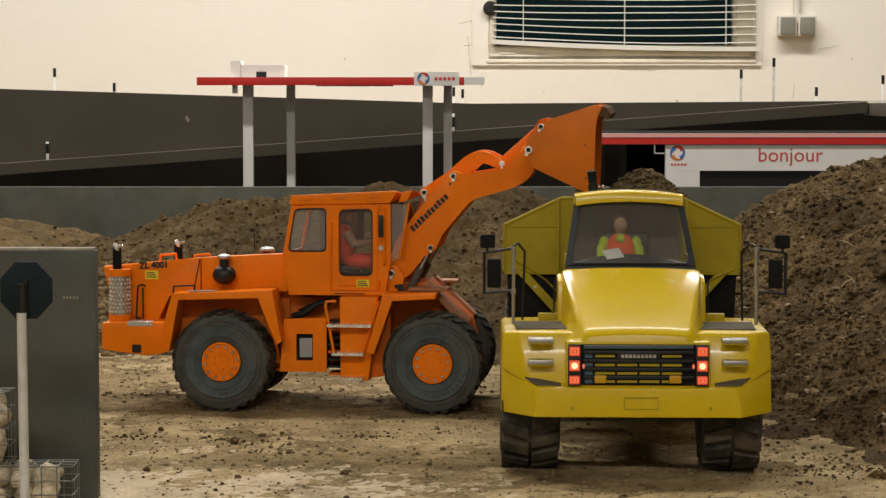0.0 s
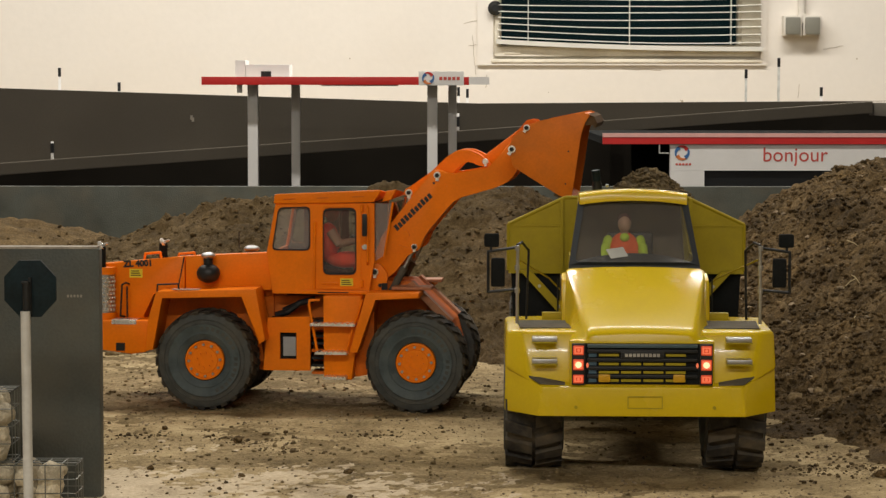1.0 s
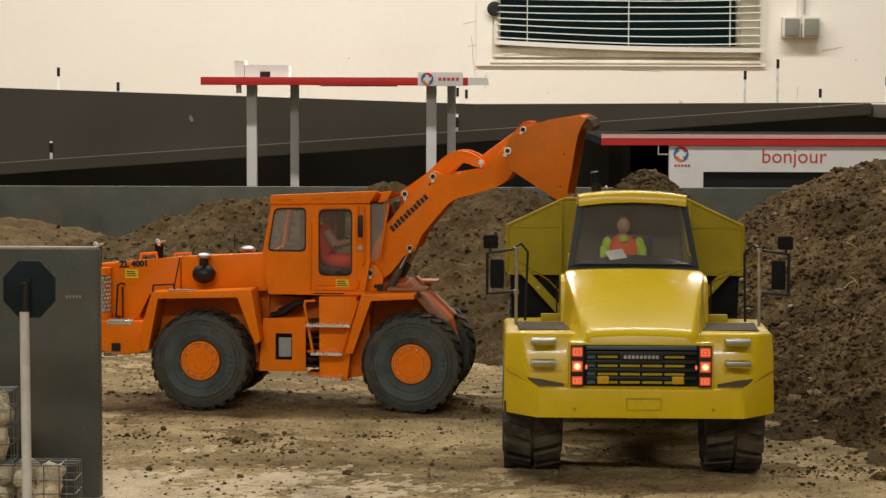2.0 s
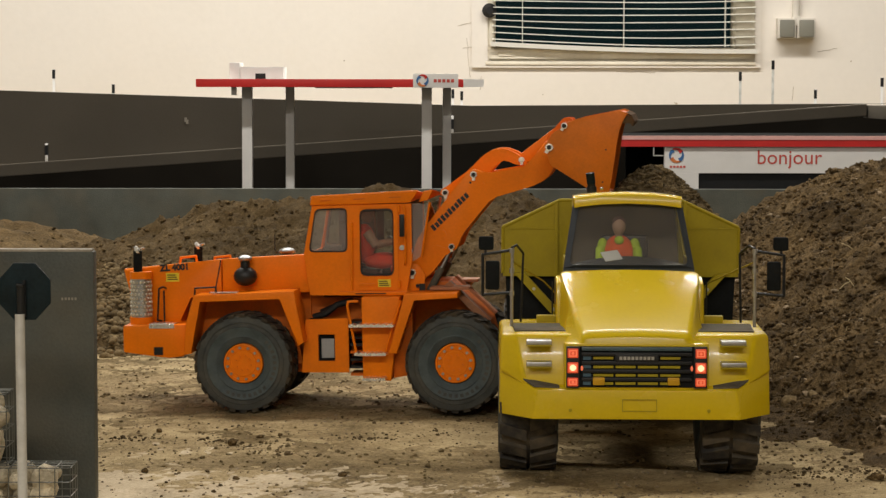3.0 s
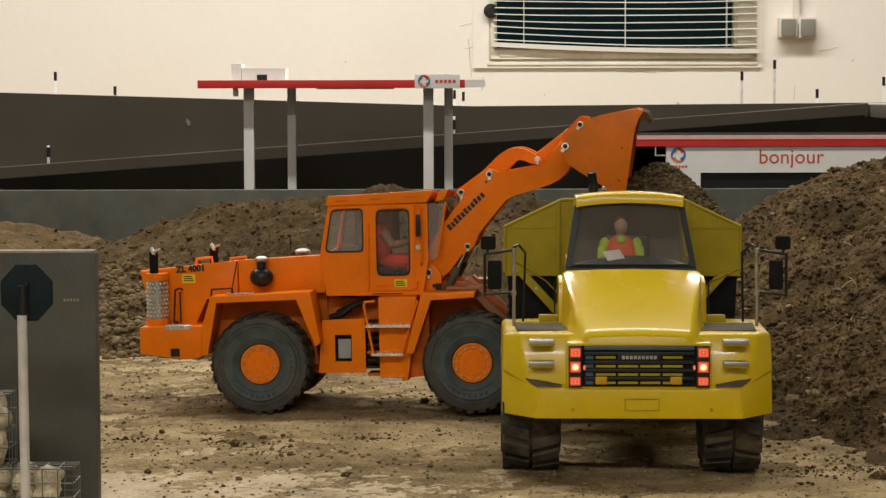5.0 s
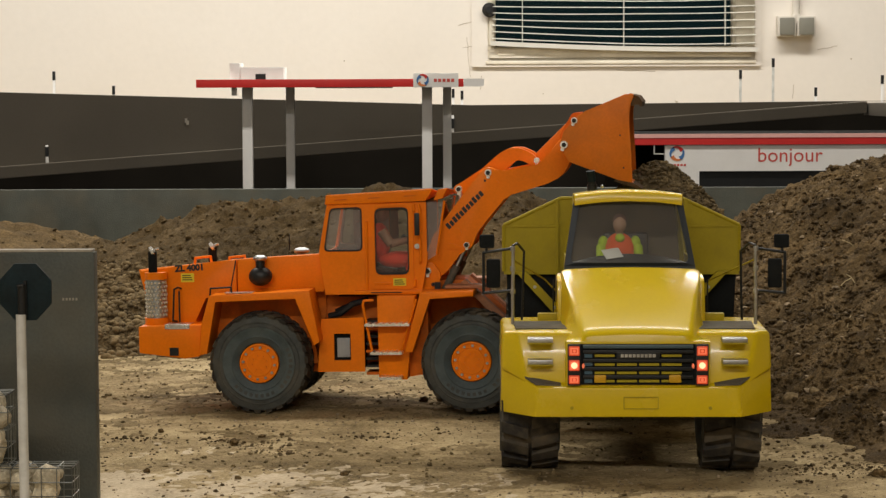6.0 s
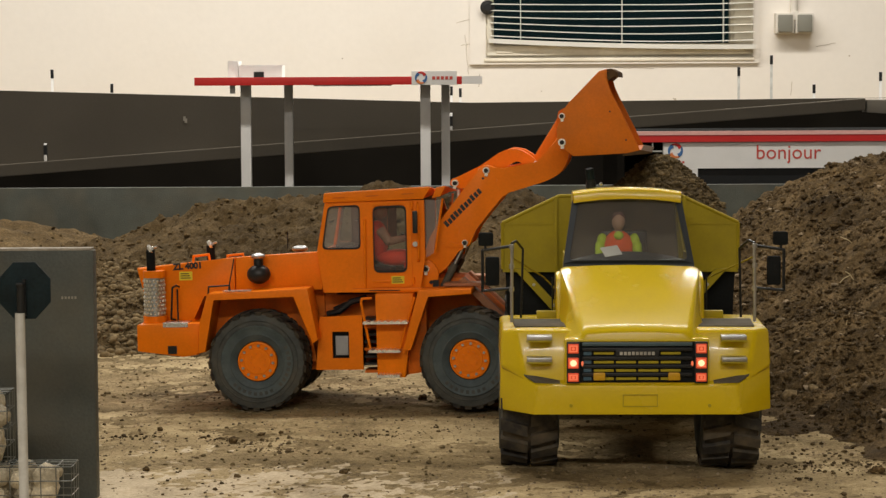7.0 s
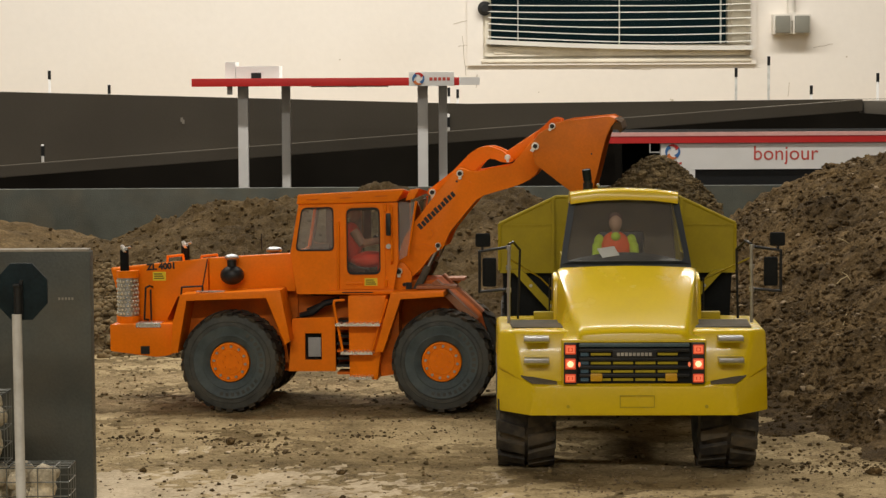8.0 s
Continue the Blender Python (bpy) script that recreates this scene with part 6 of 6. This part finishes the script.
    n2 = len(fig.faces)
    rod(fig, (x0, 0.1165, 0.193), (x0, 0.1165, 0.200), 0.0038, 0.0034)
    ball(fig, (x0, 0.1150, 0.2050), 0.0068, (0.88, 0.95, 1.22))
    n3 = len(fig.faces)
    ball(fig, (x0, 0.1163, 0.2082), 0.0067, (0.92, 0.9, 0.95))
    fig.faces.ensure_lookup_table()
    for i, f in enumerate(fig.faces):
        f.material_index = 0 if i < n1 else (1 if i < n2 else (2 if i < n3 else 3))
    part("driver_figure", fig, [VEST, LIME, SKIN, SEAT], T, "toy driver in orange vest and lime shirt")
    P("steering_wheel", lambda b: rod(b, (x0, 0.1035, 0.166), (x0, 0.1050, 0.1685), 0.010, seg=20), BLACK)
    # exhaust, mirrors, rails
    st = P("exhaust_stack", lambda b: (rod(b, (-0.0292, 0.192, 0.13), (-0.0292, 0.192, 0.2385), 0.0047, seg=18), rod(b, (-0.0292, 0.192, 0.238), (-0.0307, 0.190, 0.2500), 0.0038, seg=18)), BLACK)
    P("exhaust_tip", lambda b: (rod(b, (-0.0296, 0.1912, 0.2415), (-0.0309, 0.1895, 0.2515), 0.0041, seg=18)), SIGN_BACK, parent=st)
    P("hood_light", lambda b: ball(b, (-0.0215, 0.150, 0.2385), 0.0016), STEEL)
    for s in (-1, 1):
        xo, xi = s * 0.1290, s * 0.1040
        mr = P("mirror_frame", lambda b: pipe(b, [(xi, 0.0, 0.1535), (xo, 0.0, 0.1515), (xo, 0.0, 0.1870), (s * 0.1060, 0.0, 0.1905)], 0.0013, 8), BLACK)
        P("mirror", lambda b: box(b, *sorted((s * 0.1145, s * 0.1265)), -0.002, 0.003, 0.1560, 0.1815, 0.0020), BLACK_MATT, "black tall mirror housing", parent=mr)
        P("mirror", lambda b: box(b, *sorted((s * 0.1195, s * 0.1325)), -0.003, 0.003, 0.1910, 0.2030, 0.0022), BLACK_MATT, "black square mirror housing", parent=mr)
        P("mirror_stalk", lambda b: rod(b, (s * 0.1265, 0, 0.187), (s * 0.1265, 0, 0.193), 0.0012, seg=8), BLACK, parent=mr)
        P("handrail", lambda b: pipe(b, [(xi, -0.002, 0.124), (xi, -0.002, 0.150), (xi - s * 0.0005, -0.002, 0.1920)], 0.0014, 8), STEEL)
        P("handrail", lambda b: pipe(b, [(xi, 0.0, 0.1930), (xi - s * 0.004, 0.012, 0.1945), (xi - s * 0.010, 0.03, 0.186), (xi - s * 0.008, 0.036, 0.124)], 0.0011, 8), BLACK)
        P("clamp", lambda b: [rod(b, (xi, -0.002, z), (xi, -0.002, z + 0.004), 0.0023, seg=10) for z in (0.151, 0.171, 0.1885)], STEEL)
        P("stay_cable", lambda b: pipe(b, [(xi, 0.01, 0.180), (s * 0.075, 0.10, 0.155), (s * 0.062, 0.12, 0.140)], 0.0008, 6), YELLOW_DARK)
        P("antenna", lambda b: rod(b, (s * 0.068, 0.06, 0.122), (s * 0.068, 0.06, 0.158), 0.0008, seg=6), BLACK)
    # chassis
    P("chassis", lambda b: (box(b, -0.030, 0.030, -0.045, 0.60, 0.060, 0.095, 0.003), box(b, -0.045, 0.045, 0.06, 0.17, 0.05, 0.115, 0.004)), BLACK_MATT)
    P("radiator_shroud", lambda b: box(b, -0.058, 0.058, 0.0, 0.05, 0.066, 0.113), BLACK_MATT, smooth=False)
    # dump body
    half = [(0.048, 0.112), (0.107, 0.152), (0.1115, 0.158), (0.1115, 0.200)]
    sec = [(-x, z) for x, z in half[::-1]] + half
    inner = [(-0.108, 0.1980)] + [(-0.1080, 0.160), (-0.105, 0.1555), (-0.046, 0.1155), (0.046, 0.1155), (0.105, 0.1555), (0.1080, 0.160)] + [(0.108, 0.1980)]
    body = P("dump_body", lambda b: prism(b, sec + inner[::-1], 0.226, 0.62, "y"), YELLOW_DARK, "dump body in a darker olive-yellow that carries its shading", smooth=False)
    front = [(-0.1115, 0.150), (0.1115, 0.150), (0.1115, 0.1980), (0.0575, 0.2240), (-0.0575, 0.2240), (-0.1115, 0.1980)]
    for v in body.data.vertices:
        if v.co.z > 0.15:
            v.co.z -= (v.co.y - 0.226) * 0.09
    P("headboard", lambda b: prism(b, front, 0.2165, 0.2215, "y"), YELLOW_DARK, parent=body, smooth=False)
    P("tailgate", lambda b: prism(b, [(x, min(z, 0.1630)) for x, z in sec], 0.6205, 0.6245, "y"), YELLOW_DARK, parent=body, smooth=False)
    for a, c in (((-0.0575, 0.2240), (0.0575, 0.2240)), ((-0.1115, 0.1980), (-0.0575, 0.2240)), ((0.0575, 0.2240), (0.1115, 0.1980)), ((-0.1115, 0.153), (-0.1115, 0.1980)), ((0.1115, 0.153), (0.1115, 0.1980))):
        P("rim_bar", lambda b: rod(b, (a[0], 0.2170, a[1]), (c[0], 0.2170, c[1]), 0.0018, seg=8), YELLOW_DARK, parent=body)
    for s in (-1, 1):
        P("rim_bar", lambda b: rod(b, (s * 0.1105, 0.217, 0.1980), (s * 0.1105, 0.624, 0.1620), 0.0020, seg=8), YELLOW_DARK, parent=body)
        P("rib", lambda b: box(b, s * 0.061 - 0.0015, s * 0.061 + 0.0015, 0.212, 0.2164, 0.150, 0.2237), YELLOW_DARK, parent=body, smooth=False)
        P("crease", lambda b: prism(b, [(s * 0.062, 0.1960), (s * 0.1110, 0.1960), (s * 0.1110, 0.1972), (s * 0.062, 0.1972)], 0.2155, 0.2164), YELLOW_DARK, parent=body, smooth=False)
        P("body_stay", lambda b: prism(b, [(s * 0.101, 0.154), (s * 0.090, 0.153), (s * 0.050, 0.1085), (s * 0.056, 0.1035)], 0.208, 0.2150), YELLOW_DARK, parent=body, smooth=False)
        for x, z in ((0.082, 0.1385), (0.063, 0.1185)):
            P("stay_bolt", lambda b: rod(b, (x * s, 0.2078, z), (x * s, 0.2065, z), 0.0016, seg=8), STEEL, parent=body)
        # Wide black plates: mud flaps and the dark under the body in one.
        P("mud_guard", lambda b: prism(b, [(s * 0.002, 0.058), (s * 0.105, 0.058), (s * 0.1090, 0.1495), (s * 0.002, 0.1495)], 0.2222, 0.2255), BLACK_MATT, parent=body, smooth=False)
    body.matrix_basis = pose(-0.003, 0, 0, 0, 0, -0.6)
    for y in (0.019, 0.33, 0.50):
        P("axle", lambda b: rod(b, (-0.075, y, 0.062), (0.075, y, 0.062), 0.012), BLACK_MATT)
        for s in (-1, 1):
            wl = wheel(T, s * 0.0845, y, 0.0545, 0.0585, 0.0490, 0.027, -1, YELLOW, lugs=19, skew=0.11, lug_h=0.0050, lug_w=0.088)
            wl.matrix_basis = pose(s * 0.0860 - (0.0035 if y < 0.1 else 0), y, 0.0515 if y < 0.1 else 0.0545, 0, 0, 90 * s) @ pose(0, 0, 0, 0, 37 + 90 * y, 0)

    # soil in the dump body: a level bed, and the mound that the loader pushes and heaps up on it
    place = pose(0.1648, 1.962, 0, 0, 0, -2.3)
    bed = sheet_mesh("soil_load", -0.106, 0.100, 0.226, 0.600, 0.003, lambda x, y: 0.180 - 0.10 * (y - 0.226) + 0.010 * fbm(x, y, 18, 3, 91) + 0.006 * fbm(x, y, 70, 3, 95), LOAD)
    bed.matrix_basis = place
    tagged(bed, "bed of gravelly soil filling the truck's dump body", "soil", kind="stuff")
    mound = sheet_mesh("soil_mound", -0.060, 0.107, 0.250, 0.560, 0.0025, mound_z, LOAD)
    mound.matrix_basis = place
    tagged(mound, "fresh mound of brown gravelly soil on the truck's load", "soil", kind="stuff")
    rng = np.random.default_rng(77)
    x, y = rng.uniform(-0.058, 0.1055, 5200), rng.uniform(0.252, 0.50, 5200)
    sz = 0.0007 + 0.0034 * rng.random(5200) ** 3.2
    cl = lumps("clods", np.stack([x, y, mound_z(x, y) + sz * 0.3], -1), sz, LOAD, 78)
    cl.parent = mound
    cl["kind"] = "stuff"
    return T, mound


def soil_clumps():
    """Clumps that ride in the bucket and drop on the load when it tips."""
    rng = np.random.default_rng(15)
    out = []
    for k in range(16):
        r = rng.uniform(0.0022, 0.0062)
        o = lumps("soil_clump", np.zeros((1, 3)), [r], LOAD, 400 + k, 0.8, False, 2, 0.22)
        tagged(o, "loose clump of soil falling from the tipped bucket", "soil clump", group="clumps from the bucket")
        out.append((o, r, rng.uniform(0.022, 0.060), rng.uniform(-0.080, 0.02), 6.12 + 0.035 * k + rng.uniform(0, 0.03), rng.uniform(0.0, 0.016)))
    return out


# ---- building it ----
room()
wall_marks()
window()
sockets()
ramp()
station()
front_left()
loader_ob, crank_ob, link_ob, bucket_ob, wheel_obs = loader()
truck_ob, mound_ob = truck()
clump_obs = soil_clumps()
yard()
litter()
clods()


# ---- what moves ----
def motions():
    # seconds, way along the heading in mm
    way = [(0.0, 0.0), (0.2, 0.3), (0.35, 1.8), (0.5, 2.6), (0.6, 1.1), (0.7, -1.9), (0.8, -7.3), (0.9, -14.4), (1.0, -21.0), (1.1, -26.5), (1.2, -30.0), (1.3, -31.0), (1.5, -28.3), (1.7, -27.3),
           (2.1, -22.0), (2.5, -5.0), (2.8, 11.9), (2.9, 18.2), (3.0, 25.0), (3.1, 30.6), (3.2, 35.6), (3.3, 38.4), (3.5, 39.6), (4.5, 39.8), (6.0, 39.9), (6.5, 40.2), (6.9, 40.0), (7.0, 39.2), (7.1, 34.5), (7.2, 30.0),
           (7.3, 23.9), (7.4, 17.8), (7.5, 14.5), (7.6, 12.6), (7.8, 11.6), (8.0, 13.6)]
    ways = np.array(way)
    tilt = lambda u: float(np.interp(u, [-32, 2, 14, 26, 40], [-0.08, 0.1, 0.5, 0.88, 1.0]))
    rise = lambda u: float(np.interp(u, [-32, 0, 14, 26, 40], [-0.8, -0.8, 0.3, 1.0, 1.2])) / 1000
    a = radians(HEADING)
    rows = [(t, pose(HOME.x + math.cos(a) * u / 1000, HOME.y + math.sin(a) * u / 1000, rise(u), 0, -tilt(u), HEADING)) for t, u in way]
    walk(loader_ob, rows)
    for w in wheel_obs:
        base = Vector(w.location)
        walk(w, [(t, pose(*base, 0, math.degrees(u / 1000 / 0.0505), 0)) for t, u in way])
    # bucket: the angle of its two pins
    tip = [(0.0, 61.5), (0.3, 57.5), (0.5, 55.6), (1.0, 55.0), (1.5, 53.5), (3.0, 54.0), (4.5, 54.0), (5.2, 54.5), (5.6, 57.0), (5.8, 59.5), (5.9, 62.5), (6.0, 65.5), (6.1, 69.0), (6.2, 73.0), (6.3, 77.0), (6.4, 81.5), (6.5, 85.0), (6.7, 88.0),
           (7.0, 88.7), (7.2, 87.5), (7.4, 86.0), (7.5, 80.0), (7.6, 70.5), (7.7, 61.5), (7.8, 55.5), (7.9, 51.0), (8.0, 48.5)]
    walk(bucket_ob, [(t, pose(BUCKET_PIN[0], 0, BUCKET_PIN[1], 0, 85 - d, 0)) for t, d in tip])
    swing = lambda d: -(d - 61.5) * 0.30
    walk(crank_ob, [(t, pose(CRANK_PIN[0], 0, CRANK_PIN[1], 0, -swing(d), 0)) for t, d in tip])
    links = []
    for t, d in tip:
        s, b = radians(swing(d)), radians(d - 85)
        ax, az = LINK_A[0] - CRANK_PIN[0], LINK_A[1] - CRANK_PIN[1]
        p = Vector((CRANK_PIN[0] + ax * math.cos(s) - az * math.sin(s), CRANK_PIN[1] + ax * math.sin(s) + az * math.cos(s)))
        q = Vector((BUCKET_PIN[0] + LINK_B[0] * math.cos(b) - LINK_B[1] * math.sin(b), BUCKET_PIN[1] + LINK_B[0] * math.sin(b) + LINK_B[1] * math.cos(b)))
        links.append((t, pose(p.x, 0, p.y, 0, -math.degrees(math.atan2(q.y - p.y, q.x - p.x)), 0)))
    walk(link_ob, links)
    # the mound on the load: shoved along by the bucket, then heaped higher when the bucket empties
    heap = [(0.0, -0.019, -0.012), (1.7, -0.019, -0.012), (2.5, -0.017, -0.011), (2.9, -0.010, -0.007), (3.3, -0.003, -0.004), (4.7, -0.003, -0.004), (6.1, -0.003, -0.004), (6.4, -0.001, -0.002), (6.75, 0.0, 0.0), (8.0, 0.0, 0.0)]
    place = pose(0.1648, 1.962, 0, 0, 0, -2.3)
    walk(mound_ob, [(t, place @ Matrix.Translation((dx, 0, dz))) for t, dx, dz in heap])
    back = place.inverted()
    ht, hx, hz = np.array(heap).T
    tips = np.array(tip)
    for o, r, bx, by, drop, run in clump_obs:
        rows = []
        for t in np.arange(0, 8.01, 0.1):
            def at(tt, lx, lz):
                u = float(np.interp(tt, ways[:, 0], ways[:, 1]))
                d = float(np.interp(tt, tips[:, 0], tips[:, 1]))
                body = pose(HOME.x + math.cos(a) * u / 1000, HOME.y + math.sin(a) * u / 1000, rise(u), 0, -tilt(u), HEADING)
                return (body @ pose(BUCKET_PIN[0], 0, BUCKET_PIN[1], 0, 85 - d, 0) @ Vector((lx, by, lz)))
            slide = min(1.0, max(0.0, (t - drop + 0.25) / 0.25))
            p = at(min(t, drop), bx + (0.082 - bx) * slide, -0.0125 + r * 0.5)
            if t > drop:
                p.x += run * min(1.0, (t - drop) / 0.15)
                q = back @ p
                m = float(mound_z(np.array([q.x - np.interp(t, ht, hx)]), np.array([q.y]))[0]) + float(np.interp(t, ht, hz)) + r * 0.3
                p.z = max(m, p.z - 4.9 * (t - drop) ** 2)
            rows.append((float(t), pose(p.x, p.y, p.z)))
        walk(o, rows)


motions()
